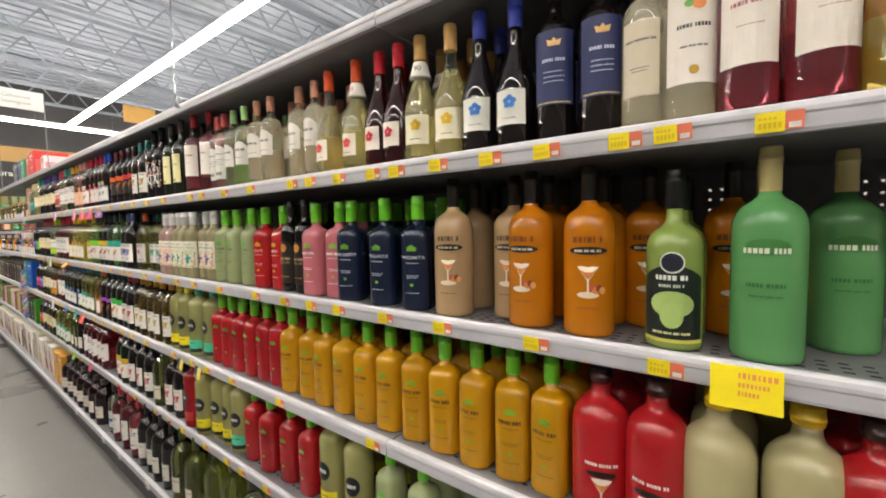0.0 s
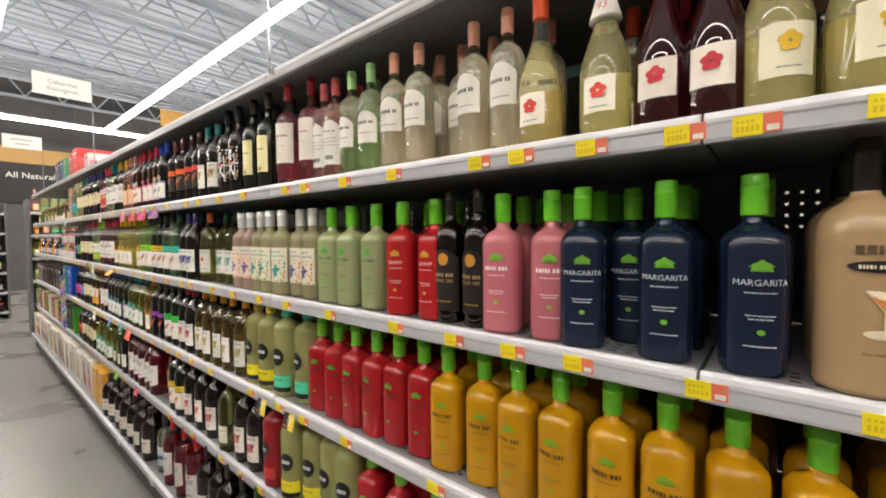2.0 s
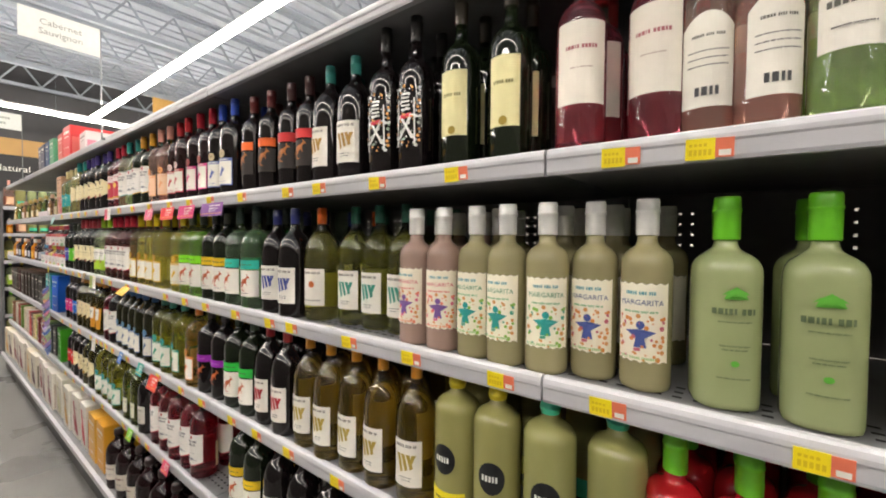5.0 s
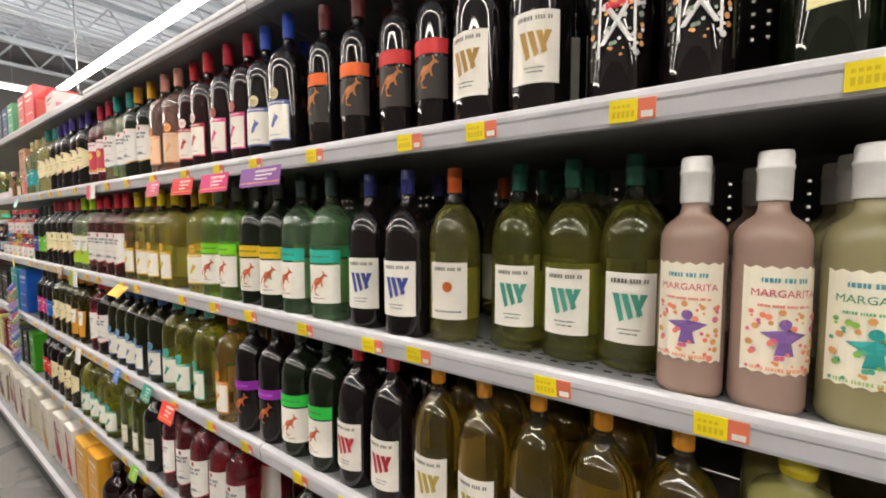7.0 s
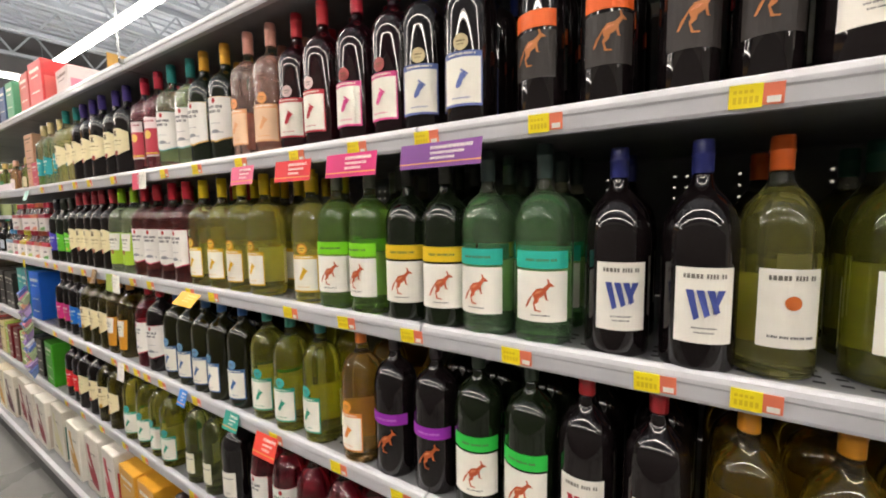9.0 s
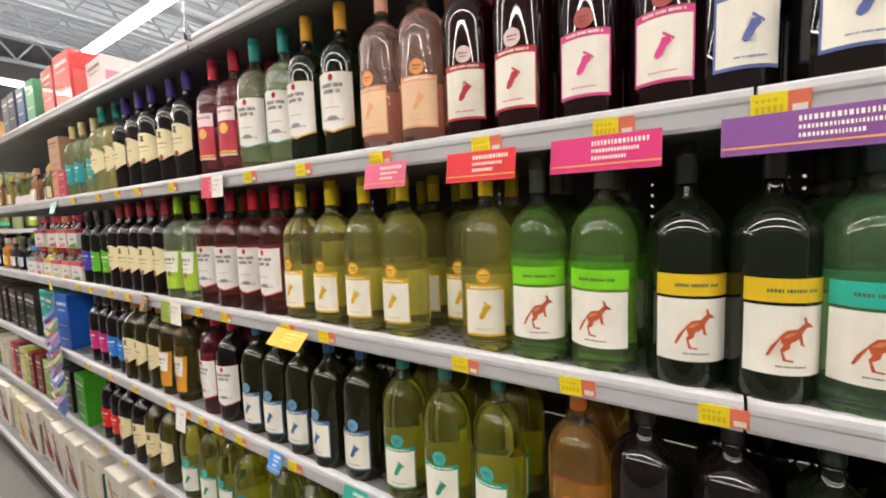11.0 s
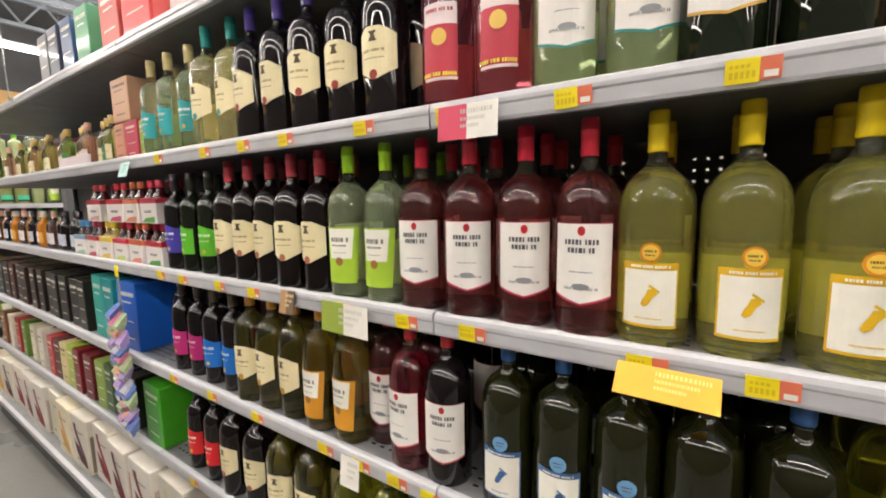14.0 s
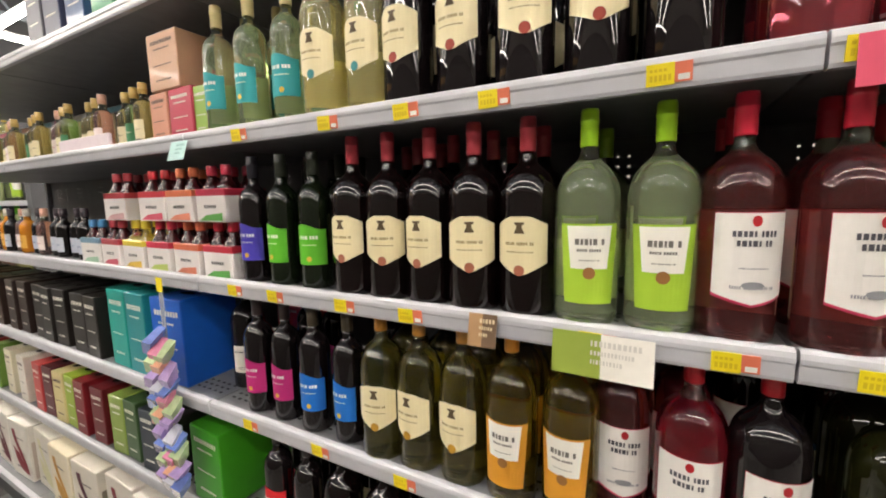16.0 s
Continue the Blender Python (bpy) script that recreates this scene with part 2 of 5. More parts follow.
def bay(x0, levels):
    """One gondola bay: uprights, base deck, kick plate and back panels; its shelves are things of their own."""
    top = holder("gondola_bay", (x0, 0, 0))
    put("kick_plate", Build().box(0.002, 0.69, 0, PITCH - 0.002, 0.70, 0.13, M_KICK).mesh("kick_plate"), top)
    base = Build().box(0.002, 0.672, 0.13, PITCH - 0.002, BACK, 0.168, M_DECK)
    put("base_deck", base.mesh("base_deck"), top)
    rail = Build().extrude([(0.671, 0.176), (0.655, 0.17), (0.66, 0.13), (0.671, 0.128)], 0.002, PITCH - 0.002, M_RAIL)
    put("price_rail", rail.mesh("price_rail"), top)
    zs = [0.168] + sorted(deck_z(z) for z in levels)
    for a, b in zip(zs, zs[1:]):
        put("back_panel", pegboard(PITCH, a + 0.001, b - 0.004), top)
    up = Build().box(-0.012, BACK - 0.02, 0.17, 0.012, BACK + 0.003, 1.93, M_BACK)
    put("upright", up.mesh("upright"), top)
    tagged(top, "dark steel gondola shelving bay with perforated back", "shelving", "shelving bays")
    for z in levels:
        h = 0.03 if z == levels[0] else RAIL_H
        d, s, r = SHELF_M[h]
        sh = holder("shelf", (x0, 0, deck_z(z)))
        put("deck", d, sh)
        put("perforation", s, sh)["kind"] = "stuff"
        put("price_rail", r, sh, label="pale grey plastic price rail")
        tagged(sh, "dark grey steel shelf with a pale price rail", "shelf", "shelves")


for k in range(-2, 6):
    bay(JOINT - PITCH * k - PITCH * 1, LEVELS)


# ---- bottles ----
SEG = 28


def lathe(name, prof, m, sq=0.0, cap_low=True, above=None):
    """A turned body from a (radius, height) outline; sq squares the plan a little."""
    v, f = [], []
    for r, z in prof:
        for a in range(SEG):
            t = 2 * math.pi * a / SEG
            k = 1 + sq * (math.cos(2 * t) ** 2 * -0.5 + 0.25) if r > 0.025 else 1
            v.append((r * math.cos(t) * k, r * math.sin(t) * k, z))
    for i in range(len(prof) - 1):
        for a in range(SEG):
            b = (a + 1) % SEG
            f.append((i * SEG + a, i * SEG + b, (i + 1) * SEG + b, (i + 1) * SEG + a))
    if cap_low:
        f.append(tuple(reversed(range(SEG))))
    n = (len(prof) - 1) * SEG
    f.append(tuple(n + a for a in range(SEG)))
    if above:  # the part over the fill line takes the second material
        idx = [1 if prof[k // SEG][1] >= above - 1e-6 else 0 for k in range((len(prof) - 1) * SEG)]
        return mesh(name, v, f, m, idx + [0, 1][:len(f) - len(idx)], smooth=True)
    return mesh(name, v, f, m, smooth=True)


# kind: body radius, body top, shoulder style, neck radius, height, cap length, cap radius
SHAPES = {
    "magnum": (0.0475, 0.188, 0.062, 0.0122, 0.326, 0.056, 0.0133),
    "bottle": (0.037, 0.185, 0.050, 0.0120, 0.305, 0.052, 0.0131),
    "sparkling": (0.043, 0.115, 0.125, 0.0140, 0.315, 0.060, 0.0155),
    "tall": (0.040, 0.195, 0.055, 0.0120, 0.345, 0.060, 0.0131),
    "party": (0.0425, 0.182, 0.034, 0.0140, 0.290, 0.060, 0.0165),
    "cream": (0.0475, 0.198, 0.050, 0.0135, 0.325, 0.068, 0.0145),
    "slim": (0.037, 0.186, 0.034, 0.0148, 0.292, 0.056, 0.0166),
    "sloped": (0.0465, 0.168, 0.078, 0.0120, 0.310, 0.045, 0.0131),
    "stout": (0.044, 0.165, 0.045, 0.0135, 0.302, 0.066, 0.0150),
    "flask": (0.046, 0.225, 0.035, 0.0150, 0.300, 0.028, 0.0170),
    "jug": (0.054, 0.165, 0.065, 0.0180, 0.285, 0.030, 0.0205),
    "mini": (0.029, 0.10, 0.035, 0.0110, 0.185, 0.032, 0.0125),
}


def outline(shape):
    r, hb, sh, rn, h, cl, cr = SHAPES[shape]
    p = [(r * 0.86, 0.0), (r * 0.97, 0.003), (r, 0.010), (r, hb * 0.5), (r, hb)]
    if shape == "sparkling":
        steps = [(k / 8, 0.5 + 0.5 * math.cos(math.pi * k / 8)) for k in range(1, 9)]
    else:
        steps = [(0.15, 0.99), (0.3, 0.96), (0.45, 0.895), (0.6, 0.79), (0.72, 0.65), (0.82, 0.48), (0.9, 0.32), (0.97, 0.18), (1.06, 0.07), (1.2, 0.0)]
    p += [(rn + (r - rn) * q, hb + sh * t) for t, q in steps]
    p.append((rn * 0.96, max(h - cl, hb + sh * 1.2 + 0.002)))
    return p


def cap_outline(shape):
    r, hb, sh, rn, h, cl, cr = SHAPES[shape]
    return [(cr * 0.97, h - cl), (cr, h - cl + 0.002), (cr, h - 0.022), (cr * 1.06, h - 0.021), (cr * 1.06, h - 0.017), (cr, h - 0.016), (cr, h - 0.004), (cr * 0.92, h)]


def wrap(u, z, r):
    """A point of a flat label laid on the body, facing the aisle."""
    a = u / r
    return (r * math.sin(a), -r * math.cos(a), z)


def label_sheet(b, r, z0, z1, half, m, edge="flat"):
    """A curved label, half its width in metres each way, with a shaped lower or upper edge."""
    n = 12
    lo, hi = [], []
    for k in range(n + 1):
        s = -1 + 2 * k / n
        a, c = z0, z1
        if edge == "point":
            a = z0 + 0.012 * abs(s)
        elif edge == "shield":
            a, c = z0 + 0.022 * max(0, abs(s) - 0.1), z1 - 0.02 * max(0, abs(s) - 0.35)
        elif edge == "wave":
            c = z1 - 0.012 * (0.5 - 0.5 * math.cos(2.6 * s + 1))
        elif edge == "scallop":
            a, c = z0 + 0.003 * (k % 2), z1 - 0.003 * (k % 2)
        elif edge == "round":
            c = z1 - 0.02 * s * s
        elif edge == "taper":
            a = z0
        lo.append(wrap(s * half * (0.8 if edge == "taper" else 1), a, r))
        hi.append(wrap(s * half, c, r))
    i = len(b.v)
    b.v += lo + hi
    kk = b.slot(m)
    for k in range(n):
        b.f.append([i + k, i + k + 1, i + n + 2 + k, i + n + 1 + k])
        b.i.append(kk)


def mark(b, r, pts, m):
    """A printed shape laid on the body; wide ones are cut into rings so that they follow the curve."""
    if max(p[0] for p in pts) - min(p[0] for p in pts) < 0.018:
        b.poly([wrap(u, z, r) for u, z in pts], m)
        return
    n, k, c = len(b.v), b.slot(m), len(pts)
    cu, cz = sum(p[0] for p in pts) / c, sum(p[1] for p in pts) / c
    b.v.append(wrap(cu, cz, r))
    for q in (0.5, 1.0):
        b.v += [wrap(cu + (u - cu) * q, cz + (z - cz) * q, r) for u, z in pts]
    for a in range(c):
        e = (a + 1) % c
        b.f += [[n, n + 1 + a, n + 1 + e], [n + 1 + a, n + 1 + c + a, n + 1 + c + e, n + 1 + e]]
        b.i += [k, k]


def disc(u, z, ru, rz, n=14):
    return [(u + ru * math.cos(2 * math.pi * k / n), z + rz * math.sin(2 * math.pi * k / n)) for k in range(n)]


def bars(b, r, z, w, h, m, u=0.0, n=6):
    """A line of writing too small to read: a run of short dashes."""
    rnd = random.Random(int(z * 1e5) + int(w * 1e5))
    x, left = -w / 2, 5
    while x < w / 2 - 0.4 * h:
        d = h * rnd.uniform(0.3, 0.75)
        mark(b, r, [(u + x, z), (u + x + d, z), (u + x + d, z + h), (u + x, z + h)], m)
        left -= 1
        x += d + h * (0.22 if left else 0.7)
        left = left or rnd.randint(3, 7)


def word(b, r, text, size, z, m, u=0.0):
    vs, fs = letters(text, size)
    i, k = len(b.v), b.slot(m)
    b.v += [wrap(u + x, z + y, r) for x, y in vs]
    for f in fs:
        b.f.append([i + a for a in f])
        b.i.append(k)


def art(b, r, what, z, c, c2="ffffff"):
    m, m2 = paper(c), paper(c2)
    if what == "slats":  # four leaning bars that narrow downwards
        for k in range(3):
            u = -0.023 + 0.012 * k
            mark(b, r, [(u, z + 0.018), (u + 0.009, z + 0.018), (u + 0.0165, z - 0.018 + 0.004 * k), (u + 0.0105, z - 0.022 + 0.004 * k)], m)
        mark(b, r, [(0.014, z + 0.018), (0.024, z + 0.018), (0.012, z - 0.010), (0.0085, z - 0.014)], m)
    elif what == "foot":
        mark(b, r, [(0.008, z + 0.010), (0.010, z + 0.003), (0.004, z - 0.003), (0.000, z - 0.012), (-0.006, z - 0.016), (-0.010, z - 0.013), (-0.008, z - 0.006), (-0.004, z + 0.001), (-0.001, z + 0.009)], m)
        for k in range(5):
            mark(b, r + 0.0001, disc(0.001 + 0.0026 * k, z + 0.0135 - 0.0018 * k, 0.0017, 0.0021, 8), m)
    elif what == "animal":  # a small leaping animal, side on
        for q, piece in enumerate((
            [(-0.010, z - 0.008), (-0.013, z + 0.001), (-0.006, z + 0.009), (0.004, z + 0.011), (0.011, z + 0.009), (0.010, z + 0.002), (0.002, z - 0.004)],
            [(0.009, z + 0.004), (0.016, z + 0.013), (0.017, z + 0.018), (0.014, z + 0.019), (0.005, z + 0.011)],
            [(0.012, z + 0.016), (0.013, z + 0.021), (0.020, z + 0.017), (0.024, z + 0.013), (0.016, z + 0.013)],
            [(0.013, z + 0.018), (0.011, z + 0.025), (0.014, z + 0.025), (0.016, z + 0.019)],
            [(-0.012, z - 0.001), (-0.010, z + 0.004), (-0.021, z - 0.010), (-0.026, z - 0.022), (-0.023, z - 0.022)],
            [(-0.008, z - 0.006), (-0.001, z - 0.004), (-0.003, z - 0.012), (-0.010, z - 0.017), (-0.012, z - 0.014)],
            [(-0.012, z - 0.014), (-0.009, z - 0.017), (-0.006, z - 0.025), (0.002, z - 0.026), (0.001, z - 0.028), (-0.009, z - 0.027)],
            [(0.006, z + 0.003), (0.010, z + 0.004), (0.012, z - 0.007), (0.015, z - 0.009), (0.009, z - 0.008)],
        )):
            mark(b, r + 0.00005 * q, [(u * 0.95, w) for u, w in piece], m)
        mark(b, r + 0.0004, [(-0.010, z + 0.000), (-0.004, z + 0.006), (0.004, z + 0.007), (-0.002, z + 0.002)], paper("d98a62"))
    elif what == "palm":
        for s in (-1, 1):
            mark(b, r, [(0, z), (s * 0.009, z + 0.008), (s * 0.016, z + 0.002), (s * 0.01, z + 0.003)][::s], m)
        mark(b, r, [(-0.014, z - 0.004), (0.014, z - 0.004), (0.010, z + 0.006), (0, z + 0.013), (-0.010, z + 0.006)], m)
    elif what == "glass":  # a cocktail glass
        mark(b, r, [(-0.019, z + 0.026), (0.019, z + 0.026), (0.0015, z), (-0.0015, z)], m)
        mark(b, r + 0.0003, [(-0.014, z + 0.019), (0.014, z + 0.019), (0.002, z + 0.003), (-0.002, z + 0.003)], paper("d88a4a"))
        mark(b, r, [(-0.0016, z), (0.0016, z), (0.0016, z - 0.024), (-0.0016, z - 0.024)], m)
        mark(b, r, disc(0, z - 0.027, 0.02, 0.006), m2)
        for q in range(4):
            mark(b, r + 0.0002 * (q + 1), disc(0.008 + 0.006 * q, z - 0.014 - 0.004 * (q % 2), 0.006, 0.007, 8), paper(("c4563a", "d8844a", "8a3a22", "e0a050")[q]))
    elif what == "bird":
        mark(b, r, disc(0, z + 0.014, 0.006, 0.006), m)
        mark(b, r, [(-0.022, z + 0.004), (0, z + 0.008), (0.022, z + 0.004), (0.006, z - 0.006), (0.009, z - 0.02), (-0.009, z - 0.02), (-0.006, z - 0.006)], m)
    elif what == "flower":
        for k in range(5):
            a = 2 * math.pi * k / 5 + 0.3
            mark(b, r + 0.0001 * k, disc(0.008 * math.cos(a), z + 0.008 * math.sin(a), 0.007, 0.006, 8), m)
    elif what == "confetti":  # a scattered flower pattern
        rnd = random.Random(5)
        for k in range(46):
            u, zz = rnd.uniform(-0.034, 0.034), z + rnd.uniform(-0.036, 0.03)
            q = rnd.uniform(0.0015, 0.0042)
            mark(b, r, disc(u, zz, q, q, 6), (m, m2, paper("d89a5a"))[k % 3])
    elif what == "crown":
        mark(b, r, [(-0.011, z - 0.006), (0.011, z - 0.006), (0.014, z + 0.006), (0.006, z + 0.001), (0, z + 0.009), (-0.006, z + 0.001), (-0.014, z + 0.006)], m)
    elif what == "bones":  # crossing white strokes
        for s in (-1, 1):
            mark(b, r, [(-0.022 * s, z - 0.03), (-0.014 * s, z - 0.03), (0.018 * s, z + 0.02), (0.012 * s, z + 0.022)][::s], m)
        for k in range(5):
            mark(b, r, [(-0.012 + 0.001 * k, z + 0.03 + 0.008 * k), (0.012 - 0.001 * k, z + 0.03 + 0.008 * k), (0.012 - 0.001 * k, z + 0.034 + 0.008 * k), (-0.012 + 0.001 * k, z + 0.034 + 0.008 * k)], m)
        for s in (-1, 1):
            mark(b, r, [(s * 0.02, z - 0.045), (s * 0.024, z - 0.045), (s * 0.022, z + 0.055), (s * 0.019, z + 0.055)][::s], m)
        mark(b, r, [(-0.014, z + 0.012), (0.014, z + 0.014), (0.014, z + 0.024), (-0.014, z + 0.022)], m2)
    elif what == "fruit":
        mark(b, r, disc(0.006, z, 0.010, 0.009), m)
        mark(b, r, disc(-0.008, z + 0.002, 0.007, 0.006), m2)
    elif what == "seal":
        mark(b, r, disc(0, z, 0.009, 0.009), m)
    elif what == "bell":
        mark(b, r, [(-0.009, z - 0.008), (0.009, z - 0.008), (0.005, z), (0.004, z + 0.006), (0.008, z + 0.007), (0.008, z + 0.010), (-0.008, z + 0.010), (-0.008, z + 0.007), (-0.004, z + 0.006), (-0.005, z)], m)


PROTO = {}
BACKS = {"clearpink": "f6e2c4", "cleargreen": "bfe07c", "clearrose": "f2c4b8", "peach": "f0a888", "rosemag": "d8a0a0", "yelspark": "e8d88a", "yelorange": "e8c878"}


def proto(kind):
    """Builds the first bottle of a kind far under the floor slab; the shelf takes copies of its meshes."""
    if kind in PROTO:
        return PROTO[kind]
    shape, glass, cap, sheets, prints, words = KINDS[kind]
    r = SHAPES[shape][0]
    sq = 0.25 if shape == "party" else 0.0
    hb, sh = SHAPES[shape][1], SHAPES[shape][2]
    if glass.name.startswith(("clear_glass", "olive_glass", "amber_glass", "yellow_green", "gold_olive")):
        tint = {"c": "cfd4a8", "o": "7c8450", "a": "7a6a28", "y": "a8ac58", "g": "6c6028"}[glass.name[0]]
        body = lathe("glass_body", outline(shape), [glass, empty_glass(tint)], sq, above=hb + sh * (0.97 if shape != "sparkling" else 0.75))
    else:
        body = lathe("glass_body", outline(shape), glass, sq)
    parts = [("glass_body", body), ("cap", lathe("cap", cap_outline(shape), foil(cap)))]
    for q, (z0, z1, half, c, edge) in enumerate(sheets):
        lb = Build()
        label_sheet(lb, r + 0.0006 + 0.0004 * q, z0, z1, half, paper(c), edge)
        parts.append(("paper_label", lb.mesh("paper_label")))
    if sheets and glass.name.startswith(("clear_glass", "olive_glass", "yellow_green")):
        lb = Build()
        rb = r + 0.0006
        for q in range(8):
            a0, a1 = math.pi * (0.62 + 0.095 * q), math.pi * (0.62 + 0.095 * (q + 1))
            lb.poly([wrap(rb * a0, 0.03, rb), wrap(rb * a1, 0.03, rb), wrap(rb * a1, 0.126, rb), wrap(rb * a0, 0.126, rb)], paper(BACKS.get(kind, "f6f2c4")))
        parts.append(("back_label", lb.mesh("back_label")))
    if kind[-2:] in ("90", "93"):  # a paper collar with the score on it
        parts.append(("neck_tag", lathe("neck_tag", [(0.0275, 0.212), (0.0272, 0.214), (0.0178, 0.248), (0.0172, 0.25)], paper("ece8de"))))
        nb = Build()
        vs, fs = letters(kind[-2:], 0.02)
        kk = nb.slot(paper("3a3436" if kind[-2:] == "90" else "c8484a"))
        nb.v += [wrap(u, 0.231 + w, 0.0236 - w * 0.27) for u, w in vs]
        for f in fs:
            nb.f.append(list(f))
            nb.i.append(kk)
        parts.append(("score", nb.mesh("score")))
    pb = Build()
    rr = r + 0.0020
    for p in prints:
        rr += 0.00012
        if p[0] == "bars":
            bars(pb, rr, p[1], p[2], p[3], paper(p[4]))
        elif p[0] == "word":
            word(pb, rr, p[1], p[2], p[3], paper(p[4]))
        elif p[0] == "oval":
            mark(pb, rr, disc(0, p[1], p[2], p[3], 18), paper(p[4]))
        else:
            art(pb, rr + 0.0004, p[0], p[1], p[2], *p[3:])
    if prints:
        parts.append(("print", pb.mesh("print")))
    PROTO[kind] = (parts, words)
    return PROTO[kind]


def bottle(kind, x, y, z, turn=0.0):
    parts, words = proto(kind)
    ob = holder("bottle", (x, y, z), turn)
    on = None
    for name, me in parts:
        p = put(name, me, on if name in ("print", "score") and on else ob)
        if name in ("glass_body", "paper_label", "neck_tag"):
            on = p
        if name == "print":
            p["kind"] = "stuff"
    return tagged(ob, words, "bottle", words.split(",")[0])


def wine(colour, cap, c_label, prints, z=(0.045, 0.125), half=0.042, edge="flat", shape="magnum", words="", extra=()):
    return (shape, colour, cap, [(z[0], z[1], half, c_label, edge), *extra], prints, words)


RED_W, AMBER_W, GREEN_W = dark_glass("1b1517"), dark_glass("2c240a"), dark_glass("1b2415")
CLEAR_Y, CLEAR_G, CLEAR_R = clear_glass("f4e688", 0.82), clear_glass("cfe8a4", 0.88), clear_glass("eeac98", 0.88)
CLEAR_W, CLEAR_GOLD, ROSE = clear_glass("fcf0c6", 0.78), clear_glass("d9b84a"), clear_glass("c4485a")
TXT = "4a4a4c"


def lines(z, c=TXT, w=0.05):
    return [("bars", z, w, 0.004, c), ("bars", z - 0.045, w * 0.6, 0.002, c), ("bars", z - 0.05, w * 0.5, 0.0016, c)]


def banded(glass, cap, band_c, words, low="efece2", animal="c05a34"):
    return ("magnum", glass, cap, [(0.04, 0.122, 0.047, low, "flat"), (0.126, 0.154, 0.048, band_c, "flat")], [("animal", 0.085, animal), ("bars", 0.138, 0.05, 0.004, "5a7048"), ("bars", 0.05, 0.03, 0.002, TXT)], words)


def slatted(glass, cap, c, words):
    return wine(glass, cap, "ece8de", [("bars", 0.128, 0.052, 0.006, "77726a"), ("slats", 0.095, c), ("bars", 0.062, 0.03, 0.002, TXT), ("bars", 0.056, 0.024, 0.002, TXT)], (0.042, 0.142), 0.036, words=words, shape="sloped")


def footed(glass, cap, c, seal, words, paper_c="eeeade"):
    return ("magnum", glass, cap, [(0.030, 0.120, 0.037, c, "flat"), (0.034, 0.110, 0.0345, paper_c, "flat")], [("foot", 0.075, c), ("bars", 0.113, 0.05, 0.0035, "f5f0e0"), ("bars", 0.042, 0.034, 0.002, c), ("oval", 0.134, 0.0135, 0.0135, seal), ("oval", 0.134, 0.0105, 0.0105, "e9c24a" if seal == "d88a1e" else seal), ("bars", 0.1345, 0.015, 0.0028, "5a4a2a"), ("bars", 0.1295, 0.012, 0.002, "5a4a2a")], words)


def homely(glass, cap, trimc, words):
    return ("magnum", glass, cap, [(0.050, 0.172, 0.046, trimc, "point"), (0.0535, 0.171, 0.0456, "eae6e0", "point")], [("oval", 0.161, 0.0055, 0.007, "b3242c"), ("bars", 0.141, 0.050, 0.0075, "55535a"), ("bars", 0.129, 0.040, 0.0075, "55535a"), ("bars", 0.100, 0.034, 0.0018, "8a8890"), ("bars", 0.074, 0.05, 0.004, "9a9aa0"), ("oval", 0.079, 0.013, 0.005, "8f9094")], words)


def shielded(glass, cap, seal, words):
    return ("magnum", glass, cap, [(0.070, 0.165, 0.047, "ecdfb4", "shield")], [("bell", 0.146, "5a4a32"), ("bars", 0.119, 0.05, 0.005, "9a8656"), ("bars", 0.107, 0.046, 0.002, "8a7440"), ("seal", 0.078, seal)], words)


def leafy(glass, cap, c, words):
    return ("bottle", glass, cap, [(0.055, 0.145, 0.040, c, "wave")], [("bars", 0.112, 0.05, 0.0075, "f1f2ea"), ("bars", 0.098, 0.036, 0.0025, "e3ead0"), ("oval", 0.068, 0.006, 0.006, "e0b84a")], words)


def family(glass, cap, c, words):
    return ("magnum", glass, cap, [(0.035, 0.155, 0.046, c, "taper"), (0.088, 0.152, 0.034, "efece2", "taper")], [("bars", 0.124, 0.042, 0.009, "76736c"), ("bars", 0.114, 0.036, 0.004, "76736c"), ("bars", 0.10, 0.03, 0.002, "9a968c"), ("oval", 0.082, 0.009, 0.009, "9a6a3a")] , words)


def party(c, cap, palm, ink, words, text="MARGARITA"):
    pr = [("palm", 0.155, palm), ("bars", 0.120, 0.04, 0.002, ink), ("bars", 0.088, 0.036, 0.002, ink), ("bars", 0.083, 0.03, 0.002, ink), ("oval", 0.066, 0.005, 0.004, palm), ("bars", 0.045, 0.04, 0.002, ink)]
    pr.append(("word", text, 0.0125, 0.135, ink) if text else ("bars", 0.131, 0.055, 0.008, ink))
    return ("party", cloudy(c), cap, [], pr, words)


